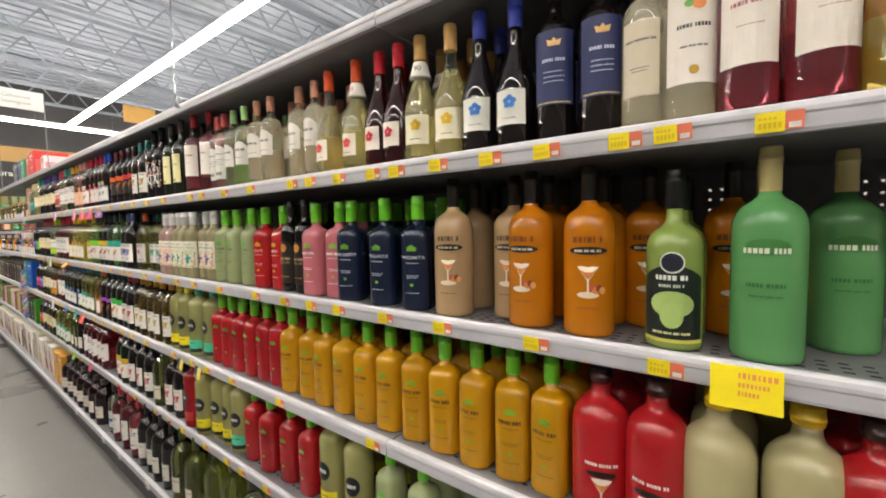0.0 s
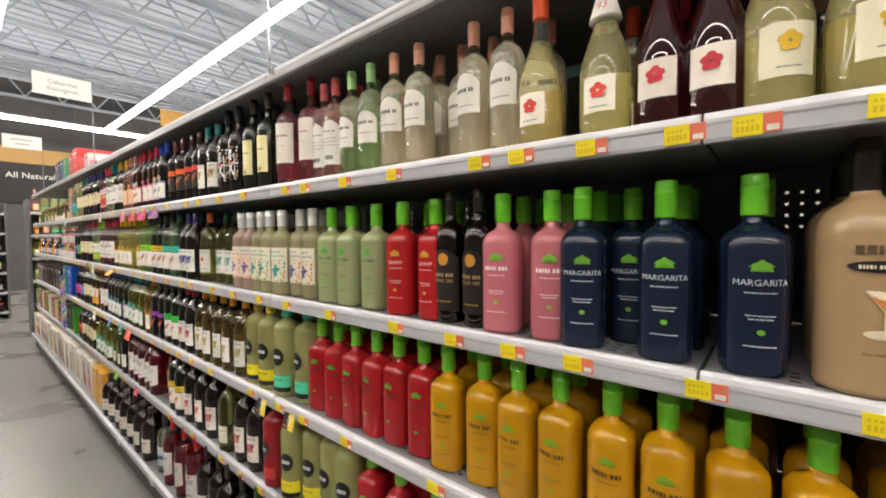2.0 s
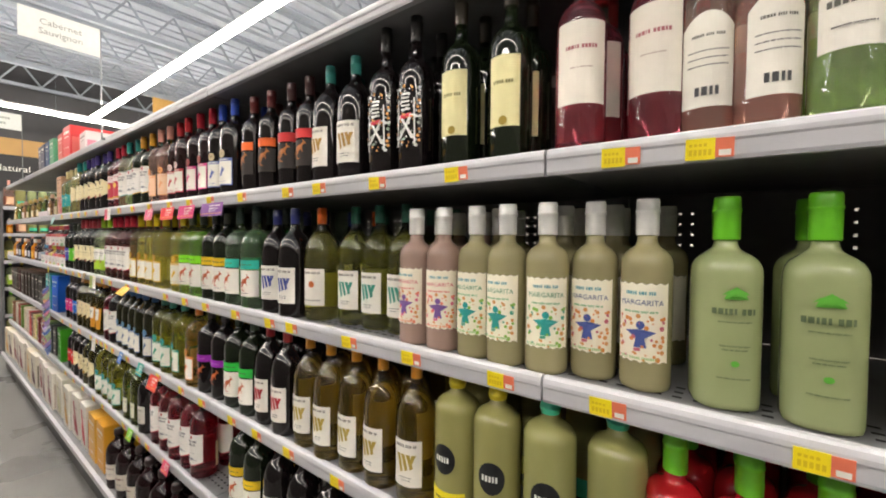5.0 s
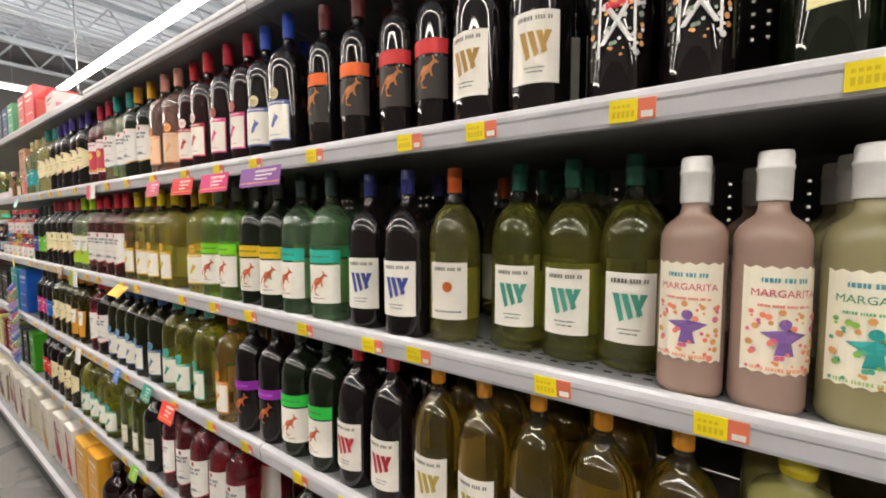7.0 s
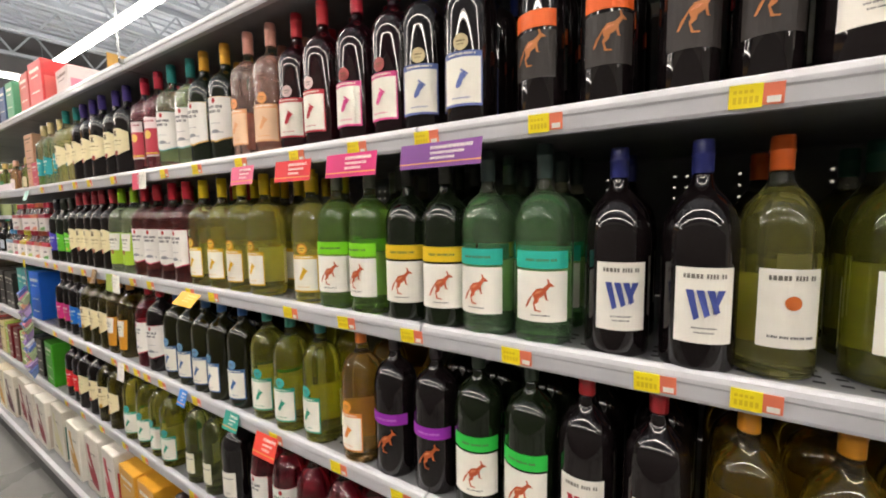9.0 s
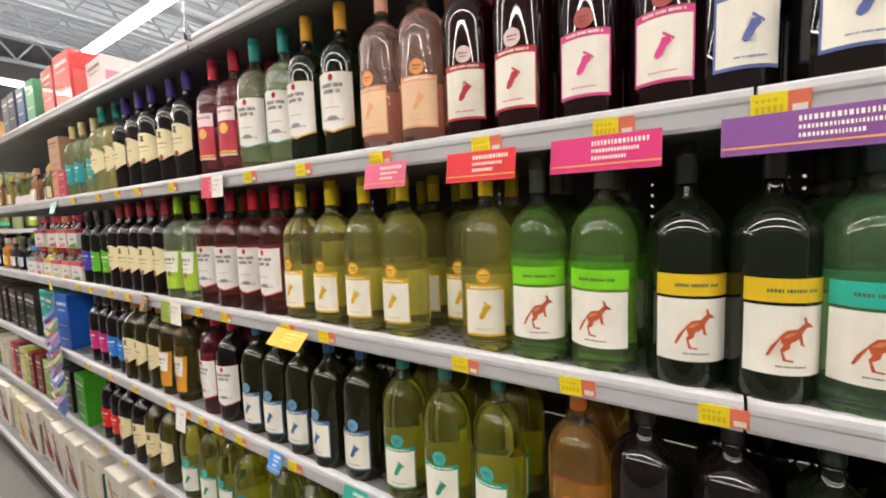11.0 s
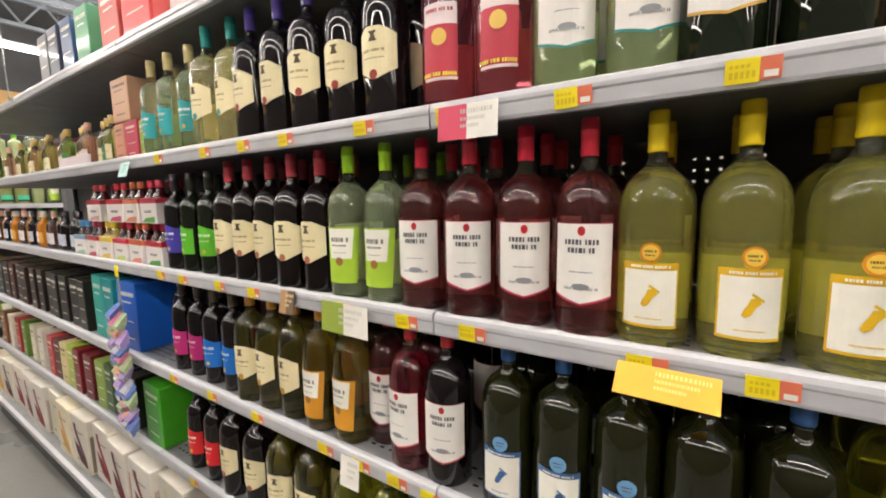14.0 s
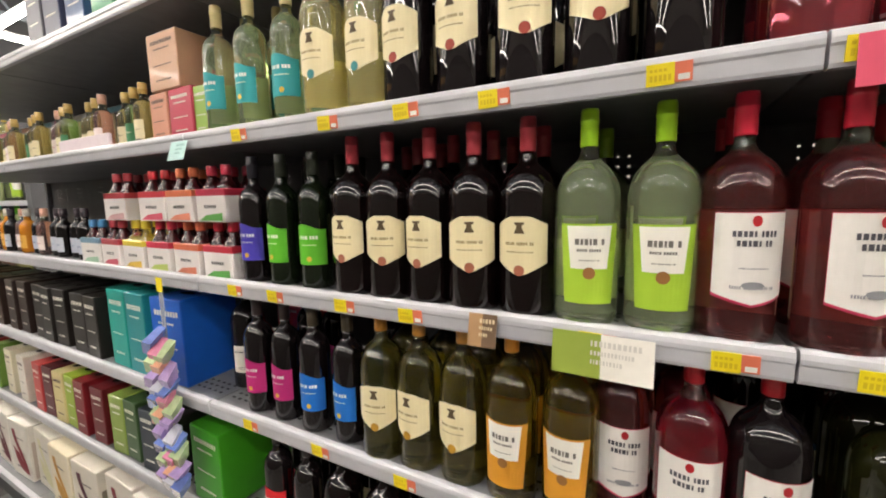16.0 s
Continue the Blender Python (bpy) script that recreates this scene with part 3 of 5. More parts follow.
GRN = "6cc52a"
KINDS = {
    "navy": party("1c2740", GRN, "6aa82e", "d8dce4", "navy blue margarita bottle with green cap on the shelf"),
    "pink": party("d77c86", GRN, "7db83a", "f0dfe0", "frosted pink cocktail bottle with green cap", ""),
    "red": party("c7262a", GRN, "d6a024", "f2cfc8", "bright red cocktail bottle with green cap", "SKINNY"),
    "red_plain": party("b81f26", GRN, "5f8f2a", "6a1014", "red frozen cocktail bottle with green cap", ""),
    "palegreen": party("adb884", GRN, "5faf3a", "5a6a48", "pale green margarita bottle with green cap", ""),
    "mango": party("d69c10", GRN, "7fa524", "5a3c06", "mango yellow margarita bottle with green cap", ""),
    "blackbeer": ("bottle", dark_glass("120c0a"), "1c1a1a", [(0.03, 0.17, 0.038, "1d1512", "round")], [("oval", 0.148, 0.014, 0.014, "c88a34"), ("bars", 0.108, 0.052, 0.008, "b99a70"), ("bars", 0.095, 0.05, 0.008, "8a7354"), ("bars", 0.05, 0.04, 0.003, "c9a24a")], "black cocktail bottle with gold printed label"),
    "beige": ("cream", cloudy("c0a077"), "1f1b1a", [], [("bars", 0.178, 0.056, 0.011, "5a4630"), ("oval", 0.163, 0.036, 0.0075, "1d1714"), ("bars", 0.1605, 0.05, 0.0045, "e8dcc0"), ("glass", 0.108, "efe2c4", "e8d8bc"), ("bars", 0.055, 0.04, 0.003, "7a5230")], "beige cream liqueur bottle with black cap"),
    "orange": ("cream", cloudy("d88312"), "1f1b1a", [], [("bars", 0.178, 0.056, 0.011, "7a3f08"), ("oval", 0.163, 0.036, 0.0075, "1d1714"), ("bars", 0.1605, 0.05, 0.0045, "e8dcc0"), ("glass", 0.108, "f0e2c8", "e8d8bc"), ("bars", 0.055, 0.04, 0.003, "7a5230")], "orange mango cocktail bottle with black cap"),
    "greenclear": ("cream", cloudy("68aa68"), "d8c88a", [], [("oval", 0.175, 0.028, 0.012, "3f7d3a"), ("bars", 0.165, 0.06, 0.008, "e0e8d2"), ("bars", 0.115, 0.05, 0.006, "2f6a36"), ("bars", 0.10, 0.042, 0.003, "2f6a36")], "clear green liqueur bottle with gold cap"),
    "blackgreen": ("stout", cloudy("9cb45e"), "16181a", [(0.020, 0.142, 0.05, "15201a", "round"), (0.014, 0.0195, 0.052, "cfc95a", "flat")], [("oval", 0.147, 0.019, 0.018, "d8dcd0"), ("oval", 0.147, 0.0165, 0.0155, "1c2230"), ("bars", 0.118, 0.05, 0.008, "e6e8dc"), ("bars", 0.106, 0.04, 0.005, "cfd8c4"), ("oval", 0.078, 0.034, 0.022, "a6c06e"), ("oval", 0.058, 0.018, 0.02, "a6c06e"), ("bars", 0.028, 0.06, 0.004, "e2dca0")], "green bottle with black label and black cap"),
    "palejug": ("jug", cloudy("c8c090"), "e8c41e", [], [("palm", 0.10, "4f9a3a"), ("bars", 0.06, 0.05, 0.008, "6a6a4a")], "pale margarita jug with yellow screw cap"),
    "redjug": ("jug", cloudy("c02228"), "3a1618", [], [("bars", 0.11, 0.06, 0.006, "f0d8d4"), ("oval", 0.095, 0.028, 0.006, "1d1210"), ("glass", 0.06, "eadcd0", "e0c8b8")], "red strawberry cocktail bottle with dark cap"),
    "whitecap_pink": ("slim", cloudy("b79a8c"), "e4e4e2", [(0.045, 0.165, 0.04, "f1ead6", "scallop")], [("word", "MARGARITA", 0.0115, 0.135, "c8485a"), ("bars", 0.147, 0.045, 0.005, "5aa0a8"), ("confetti", 0.085, "e8846a", "d86a8a"), ("bird", 0.088, "7a5a9a"), ("bars", 0.12, 0.05, 0.003, "d86a5a"), ("bars", 0.05, 0.06, 0.004, "e8a07a")], "pink margarita bottle with white cap and patterned label"),
    "whitecap_green": ("slim", cloudy("a8a078"), "e4e4e2", [(0.045, 0.165, 0.04, "f1ead6", "scallop")], [("word", "MARGARITA", 0.0115, 0.135, "3f8a5a"), ("bars", 0.147, 0.045, 0.005, "5aa0a8"), ("confetti", 0.085, "8ab84a", "5aa88a"), ("bird", 0.088, "2f9a94"), ("bars", 0.12, 0.05, 0.003, "6ab07a"), ("bars", 0.05, 0.06, 0.004, "a8c88a")], "green margarita bottle with white cap and patterned label"),
    "whitecap_blue": ("slim", cloudy("a8a078"), "e4e4e2", [(0.045, 0.165, 0.04, "f1ead6", "scallop")], [("word", "MARGARITA", 0.0115, 0.135, "3a4a7a"), ("bars", 0.147, 0.045, 0.005, "5aa0a8"), ("confetti", 0.085, "e0904a", "c86a7a"), ("bird", 0.088, "4a5a9a"), ("bars", 0.12, 0.05, 0.003, "6ab07a"), ("bars", 0.05, 0.06, 0.004, "a8c88a")], "tan margarita bottle with white cap and patterned label"),
    "jq_yellow": ("flask", cloudy("a5a165"), "e2cf2a", [(0.035, 0.075, 0.045, "e3d21e", "flat"), (0.02, 0.036, 0.045, "1b1d1c", "flat")], [("oval", 0.14, 0.026, 0.03, "17191a"), ("bars", 0.134, 0.036, 0.011, "e6e6de"), ("bars", 0.06, 0.04, 0.004, "4a4a1a")], "pale lemon cocktail bottle with yellow band"),
    "jq_green": ("flask", cloudy("a3a268"), "48c8a0", [(0.035, 0.075, 0.045, "4cc49a", "flat"), (0.02, 0.036, 0.045, "1b1d1c", "flat")], [("oval", 0.14, 0.026, 0.03, "17191a"), ("bars", 0.134, 0.036, 0.011, "e6e6de"), ("bars", 0.06, 0.04, 0.004, "1a4a3a")], "pale lime cocktail bottle with mint band"),
    "jq_red": ("flask", cloudy("a81f24"), "b02a2c", [(0.035, 0.075, 0.045, "b82a2a", "flat")], [("oval", 0.14, 0.026, 0.03, "17191a"), ("bars", 0.134, 0.036, 0.011, "e6e6de")], "red cocktail bottle with round black label"),
    # upper shelf
    "ambery": wine(CLEAR_GOLD, "d0b060", "e0a020", lines(0.14), (0.07, 0.17), words="golden dessert wine bottle with amber label"),
    "rosemag": wine(ROSE, "b4282e", "e9e2d6", [("bars", 0.16, 0.05, 0.006, "b06a70"), ("bars", 0.13, 0.034, 0.002, "b09a90")], (0.075, 0.205), 0.042, words="rose wine bottle with tall cream label", shape="tall"),
    "fruity": wine(CLEAR_W, "c83c34", "eee8dc", [("fruit", 0.185, "e08a4a", "6aa84a"), ("bars", 0.15, 0.05, 0.006, TXT), ("bars", 0.12, 0.04, 0.003, TXT), ("oval", 0.085, 0.007, 0.007, "c8a23a")], (0.065, 0.22), 0.042, shape="tall", words="clear fruit wine bottle with white label"),
    "beigethin": wine(CLEAR_W, "c8443c", "d6cbb2", lines(0.15), (0.06, 0.185), 0.032, shape="bottle", words="pale wine bottle with beige label"),
    "blackred": wine(RED_W, "c42428", "8a1a1c", [("oval", 0.1, 0.008, 0.009, "c8a84a")], (0.05, 0.2), 0.008, shape="bottle", words="slim dark bottle with red stripe"),
    "bluelab": wine(RED_W, "2a2c36", "26305c", [("crown", 0.19, "e0b878"), ("bars", 0.155, 0.045, 0.006, "c9cfe4"), ("bars", 0.135, 0.04, 0.002, "c9cfe4"), ("bars", 0.126, 0.04, 0.002, "c9cfe4"), ("bars", 0.117, 0.04, 0.002, "c9cfe4"), ("bars", 0.077, 0.07, 0.003, "d8c47a")], (0.075, 0.215), 0.042, shape="tall", words="dark bottle with tall navy blue label"),
    "blackblue": wine(RED_W, "2c3c9a", "e4e4d8", [("flower", 0.095, "3f7ac8"), ("bars", 0.062, 0.03, 0.002, TXT)], (0.05, 0.12), 0.033, shape="sparkling", words="black sparkling bottle with blue flower label"),
    "yelspark": wine(CLEAR_Y, "d2a864", "ece6c8", [("flower", 0.09, "d8b020"), ("bars", 0.056, 0.03, 0.002, TXT)], (0.045, 0.115), 0.033, shape="sparkling", words="yellow sparkling wine bottle with gold cap"),
    "redspark": wine(dark_glass("3a0a10"), "c42434", "e9e0d2", [("flower", 0.085, "c42a3a")], (0.05, 0.11), 0.03, shape="sparkling", words="red sparkling bottle with red cap"),
    "yelorange": wine(CLEAR_Y, "e2582c", "efe9d8", [("flower", 0.08, "d8483a"), ("bars", 0.052, 0.03, 0.002, TXT)], (0.045, 0.105), 0.028, shape="sparkling", words="pale sparkling wine bottle with orange cap"),
    "clearpink": wine(CLEAR_W, "d89a80", "efebe0", [("bars", 0.145, 0.05, 0.008, "6a6860"), ("bars", 0.115, 0.04, 0.002, TXT)], (0.1, 0.185), 0.034, edge="round", shape="bottle", words="clear wine bottle with patterned pink cap"),
    "cleargreen": wine(CLEAR_G, "9fcf8a", "efebe0", [("bars", 0.135, 0.05, 0.008, "6a6860"), ("bars", 0.11, 0.04, 0.002, TXT)], (0.085, 0.17), 0.034, edge="round", shape="bottle", words="clear green-tinted wine bottle with green cap"),
    "clearrose": wine(CLEAR_R, "c85a5a", "efebe0", [("bars", 0.14, 0.04, 0.004, "6a6860"), ("bars", 0.12, 0.05, 0.002, TXT), ("bars", 0.11, 0.05, 0.002, TXT), ("bars", 0.1, 0.05, 0.002, TXT), ("bars", 0.06, 0.03, 0.012, TXT)], (0.045, 0.175), 0.034, edge="round", shape="bottle", words="pale rose wine bottle with white label"),
    "creamlab": wine(GREEN_W, "3a342a", "e8e0a8", [("bars", 0.135, 0.04, 0.006, "8a8450"), ("oval", 0.07, 0.008, 0.008, "a8903a")], (0.06, 0.185), 0.03, shape="tall", words="dark wine bottle with tall cream label"),
    "skull": ("tall", RED_W, "1c1c1e", [], [("confetti", 0.15, "d8d8d6", "c2c2c0"), ("confetti", 0.09, "d8d8d6", "8a9a8a"), ("bones", 0.10, "e2e2e0", "d2384a")], "black wine bottle with white bone drawing"),
    "wgold": slatted(RED_W, "2f7f78", "a8823a", "dark wine bottle with white label and gold bars"),
    "redband": ("bottle", RED_W, "3a1c1e", [(0.055, 0.125, 0.038, "2c2624", "flat"), (0.13, 0.155, 0.0385, "cf2a2e", "flat")], [("animal", 0.10, "b8703a")], "dark red wine bottle with red band"),
    "orangeband": ("bottle", RED_W, "5a1c1e", [(0.055, 0.125, 0.038, "2c2624", "flat"), (0.13, 0.155, 0.0385, "e8641e", "flat")], [("animal", 0.10, "b8703a")], "dark red wine bottle with orange band"),
    "bluecap": footed(RED_W, "2c4cb4", "5a6aa8", "c8b890", "dark wine bottle with blue cap and pale label"),
    "redlab": footed(dark_glass("2c0a10"), "b82a34", "b82a38", "e2c8c4", "dark wine bottle with red-edged label"),
    "pinklab": footed(dark_glass("200810"), "b8283c", "d8468a", "a84a4a", "dark wine bottle with pink label"),
    "peach": footed(CLEAR_R, "e0a090", "e8a878", "e89a5a", "pink moscato bottle with peach label", "eec6a2"),
    "ycap": homely(GREEN_W, "d8a030", "d8a84a", "dark green wine bottle with yellow cap and white label"),
    "tealcap": homely(CLEAR_G, "2f8f8a", "3f9a94", "pale wine bottle with teal cap and white label"),
    "goat": homely(CLEAR_G, "5aa84a", "6aa8a0", "pale green wine bottle with white label"),
    "rosesun": wine(ROSE, "c8304a", "e8d8d8", [("oval", 0.115, 0.014, 0.014, "e8c060"), ("bars", 0.155, 0.05, 0.006, "a83a4a"), ("bars", 0.052, 0.07, 0.006, "e8d84a")], (0.045, 0.17), 0.032, words="rose wine bottle with sun label", extra=[(0.05, 0.135, 0.0325, "c23a4c", "flat")]),
    "darkcream": shielded(RED_W, "4a3a8a", "9a3a2a", "dark wine bottle with cream shield label"),
    "yelcream": shielded(CLEAR_Y, "2f9a94", "3f8a8a", "pale yellow wine bottle with cream shield label"),
    "teallab": leafy(CLEAR_G, "d8c890", "2fa0a4", "pale wine bottle with teal label"),
    # middle shelf
    "greenw": slatted(mat("olive_glass", "bcbe5c", 0.025, vary=0.1, coat=0.6, trans=0.93, ior=1.4), "1f5a4a", "4a9a86", "olive glass wine bottle with green barred label"),
    "orangew": wine(mat("olive_glass_light", "d8d47c", 0.025, vary=0.1, coat=0.6, trans=0.93, ior=1.4), "e0682a", "ece8de", [("bars", 0.128, 0.052, 0.006, "77726a"), ("oval", 0.1, 0.009, 0.009, "c8682e"), ("bars", 0.055, 0.05, 0.003, TXT)], (0.042, 0.142), 0.036, shape="sloped", words="olive wine bottle with orange cap and white label"),
    "navyw": slatted(RED_W, "2a3070", "3f4c94", "dark wine bottle with navy barred label"),
    "tealband": banded(clear_glass("8ccc84"), "2f3f3c", "2cb4a0", "green wine bottle with teal band"),
    "yelband": banded(GREEN_W, "2c2e26", "e6c01e", "dark green wine bottle with yellow band"),
    "lime": banded(clear_glass("9cdc5c"), "5a5f50", "82da1e", "green wine bottle with lime band"),
    "barey": footed(clear_glass("ece668"), "e2c41a", "dcb01c", "d88a1e", "pale yellow wine bottle with yellow cap"),
    "sutter_rose": homely(clear_glass("8c2c2c"), "c8283e", "c8385a", "rose wine bottle with white pointed label"),
    "gallo": family(CLEAR_G, "9ccb26", "a8cc3a", "pale green wine bottle with lime label and cap"),
    "liberty": shielded(dark_glass("160c0c"), "a83a44", "a8644a", "dark red wine bottle with cream shield label"),
    "greenleaf": leafy(GREEN_W, "2c3026", "62bd2c", "dark green wine bottle with bright green label"),
    "purpleleaf": leafy(RED_W, "24222a", "4a3fb0", "dark wine bottle with violet label"),
    # lower shelves
    "wamber": slatted(mat("amber_glass", "b89c3c", 0.025, vary=0.1, coat=0.6, trans=0.93, ior=1.4), "dc9426", "b09a4a", "amber wine bottle with yellow cap and white label"),
    "wred": slatted(RED_W, "b82a34", "b02a34", "dark wine bottle with red barred label"),
    "greenband": banded(GREEN_W, "2c3a2c", "2fc44a", "dark wine bottle with green band"),
    "purpleband": ("magnum", RED_W, "2a2026", [(0.118, 0.142, 0.047, "9a2ab0", "flat")], [("animal", 0.085, "b0562a"), ("bars", 0.128, 0.05, 0.004, "c88ad0")], "black wine bottle with purple band"),
    "orangefoot": footed(clear_glass("d0902e"), "d8742a", "e08a3a", "e89a3a", "golden wine bottle with orange label"),
    "greenfoot": footed(mat("yellow_green_glass", "d2d050", 0.025, vary=0.1, coat=0.6, trans=0.93, ior=1.36), "2f7f74", "2f9a7a", "3fb0a4", "yellow-green wine bottle with teal-edged label"),
    "bluefoot": footed(dark_glass("26270f"), "2c5a94", "3f6494", "6a9ac4", "black wine bottle with blue-edged label"),
    "sutter_red": homely(clear_glass("940c1c"), "c01e2c", "c83a4a", "red wine bottle with white pointed label"),
    "sutter_dark": homely(RED_W, "b81e2a", "a83a44", "dark wine bottle with red cap and white label"),
    "gallogold": family(mat("gold_olive_glass", "a08a30", 0.025, vary=0.1, coat=0.6, trans=0.93, ior=1.4), "d8902a", "d8962a", "olive wine bottle with gold label and cap"),
    "liberty_w": shielded(mat("olive_dark_glass", "8c8230", 0.025, vary=0.1, coat=0.6, trans=0.93, ior=1.4), "c88a3a", "b88a2a", "olive wine bottle with cream shield label"),
    "blueleaf": leafy(RED_W, "4a4030", "1e74d0", "dark wine bottle with bright blue label"),
    "pinkleaf": leafy(RED_W, "3a2a2a", "c02a78", "dark wine bottle with magenta label"),
    "redleaf": leafy(RED_W, "241c1c", "d8242c", "dark wine bottle with red label"),
    "plain_dark": wine(RED_W, "1c1a1c", "e4e0d4", lines(0.11), (0.05, 0.13), 0.03, words="dark wine bottle with white label"),
    "olive": wine(mat("olive_green_glass", "a8b058", 0.025, vary=0.1, coat=0.6, trans=0.93, ior=1.4), "3a4a1c", "e0dcc4", lines(0.09), (0.04, 0.11), 0.026, words="olive green wine bottle with small label"),
    "winejug": ("jug", dark_glass("22080e"), "2a1a1c", [(0.05, 0.125, 0.048, "e6ded0", "flat")], [("bars", 0.1, 0.06, 0.007, "8a5a4a"), ("bars", 0.075, 0.05, 0.003, TXT)], "dark red wine jug with pale label"),
    "clearblue": ("bottle", clear_glass("cfd8b0"), "3a3a3c", [(0.04, 0.14, 0.036, "e6e6e0", "flat"), (0.075, 0.095, 0.0362, "4a7ab0", "flat")], [], "clear bottle with white and blue label"),
    "mini_gold": ("mini", clear_glass("e0cc84"), "c8a860", [(0.02, 0.075, 0.024, "e8dcb4", "flat")], [("bars", 0.045, 0.03, 0.004, "8a7a4a")], "miniature golden wine bottle with gold cap"),
    "mini_pink": ("mini", clear_glass("e8a8a0"), "d8a890", [(0.02, 0.075, 0.024, "efe2dc", "flat")], [("bars", 0.045, 0.03, 0.004, "b85a6a")], "miniature pink wine bottle with white label"),
    "mini_green": ("mini", clear_glass("8fb868"), "c8a860", [(0.02, 0.075, 0.024, "4a8a5a", "flat")], [("bars", 0.045, 0.03, 0.004, "e0e0c0")], "miniature green wine bottle with gold cap"),
    "mini_dark": ("mini", RED_W, "3a3038", [(0.02, 0.075, 0.024, "c8ccd8", "flat")], [("bars", 0.045, 0.03, 0.004, "4a6a9a")], "miniature dark wine bottle with pale label"),
    "mini_orange": ("mini", cloudy("dd8a24"), "d8d0c0", [(0.02, 0.075, 0.024, "e8b04a", "flat")], [("bars", 0.045, 0.03, 0.004, "8a3a1a")], "small orange cocktail bottle with pale cap"),
}

KINDS["yelspark90"] = KINDS["yelspark"]
KINDS["yelorange93"] = KINDS["yelorange"]
rnd_place = random.Random(7)
REST = {}


def stock(kind, x, y, z, turn, upside=1.0):
    """Adds a bottle of the deeper rows to the one joined stock."""
    REST.setdefault(kind, []).append((x, y, z, turn))


def depth(x):
    return 0.795 if x > -1.9 else 0.775


# ---- price tags and shelf cards ----
def tag_mesh(w, h, red=0.38):
    b = Build()
    b.box(0, -0.0012, 0, w * (1 - red), 0, h, M_TAGY)
    b.box(w * (1 - red), -0.0012, 0.002, w, 0, h - 0.001, M_TAGR)
    for zz, ww, hh in ((0.62, 0.42, 0.14), (0.2, 0.5, 0.28)):
        x = 0.004
        while x < w * ww:
            d = h * 0.13
            b.poly([(x, -0.0017, h * zz), (x + d, -0.0017, h * zz), (x + d, -0.0017, h * (zz + hh)), (x, -0.0017, h * (zz + hh))], paper("dcc01c"))
            x += d * 1.5
    b.poly([(w * (1 - red) + 0.004, -0.0017, h * 0.15), (w - 0.003, -0.0017, h * 0.15), (w - 0.003, -0.0017, h * 0.42), (w * (1 - red) + 0.004, -0.0017, h * 0.42)], M_WHITE)
    return b.mesh("price_tag")


TAG = tag_mesh(0.052, 0.027)
TAG_W = Build().box(0, -0.0012, 0, 0.05, 0, 0.034, M_WHITE).box(0.006, -0.0018, 0.006, 0.03, -0.0011, 0.016, paper("8a8880")).mesh("price_tag")


def tag(level, x):
    z = deck_z(level) - RAIL_H + 0.003 + rnd_place.uniform(-0.001, 0.002) if level > 0.2 else 0.137
    y = FRONT - 0.0035 if level > 0.2 else 0.654
    ob = put("price_tag", TAG, None, (x - 0.026, y, z))
    ob.rotation_euler = (0.08, rnd_place.uniform(-0.03, 0.03), 0)
    tagged(ob, "yellow and orange paper price tag on the rail", "price tag", "price tags")


def card(level, x, w, h, colours, words, drop=0.012, tilt=0.15, writing="f4ece4"):
    """A shelf card that hangs from the rail: one or two coloured fields with lines of print."""
    ob = holder("shelf_card", (x - w / 2, FRONT - 0.009 - h * math.sin(tilt), deck_z(level) - 0.016 - h * math.cos(tilt) - drop))
    n = len(colours)
    for k, c in enumerate(colours):
        put("panel", Build().box(w * k / n, -0.001, 0, w * (k + 1) / n, 0, h, paper(c)).mesh("panel"), ob)
    b = Build()
    rnd = random.Random(int(1000 * w) + int(-x * 100))
    for r in range(3):
        xx, zz, hh = w * 0.4, h * (0.72 - 0.2 * r), h * (0.10 if r else 0.13)
        while xx < w * (0.9 - 0.1 * r):
            d = hh * rnd.uniform(0.25, 0.6)
            b.poly([(xx, -0.0016, zz), (xx + d, -0.0016, zz), (xx + d, -0.0016, zz + hh), (xx, -0.0016, zz + hh)], paper(writing))
            xx += d + hh * 0.3
    if writing == "f4ece4":
        b.poly([(0, -0.0016, h * 0.16), (w, -0.0016, h * 0.16), (w, -0.0016, h * 0.21), (0, -0.0016, h * 0.21)], paper("e8a05a"))
    put("print", b.mesh("print"), ob)["kind"] = "stuff"
    ob.rotation_euler = (-tilt, 0, rnd.uniform(-0.04, 0.04))
    return tagged(ob, words, "shelf card")


def run(level, kind, x0, x1, n, rows=3, off=0.0):
    """A facing: n bottles of one kind between two places along the shelf, with stock behind them."""
    z = (deck_z(level) if level > 0.2 else 0.168) + 0.0005
    r = SHAPES[KINDS[kind][0]][0]
    for k in range(n):
        x = x0 if n == 1 else x0 + (x1 - x0) * k / (n - 1)
        y = depth(x) + off + rnd_place.uniform(-0.004, 0.006)
        bottle(kind, x + rnd_place.uniform(-0.003, 0.003), y, z, rnd_place.uniform(-0.2, 0.25) + 0.12)
        for d in range(1, rows):
            if rnd_place.random() < 0.78:
                stock(kind, x + rnd_place.uniform(-0.006, 0.006), y + d * (2 * r + 0.012), z, rnd_place.uniform(-0.3, 0.3))
    if level > 0.2:
        tag(level, (x0 + x1) / 2 + rnd_place.uniform(-0.03, 0.03))
        if n > 3:
            tag(level, x0 + rnd_place.uniform(-0.02, 0.03))
    else:
        ob = put("price_tag", TAG_W, None, ((x0 + x1) / 2, 0.653, 0.134))
        tagged(ob, "white paper price tag on the base rail", "price tag", "price tags")


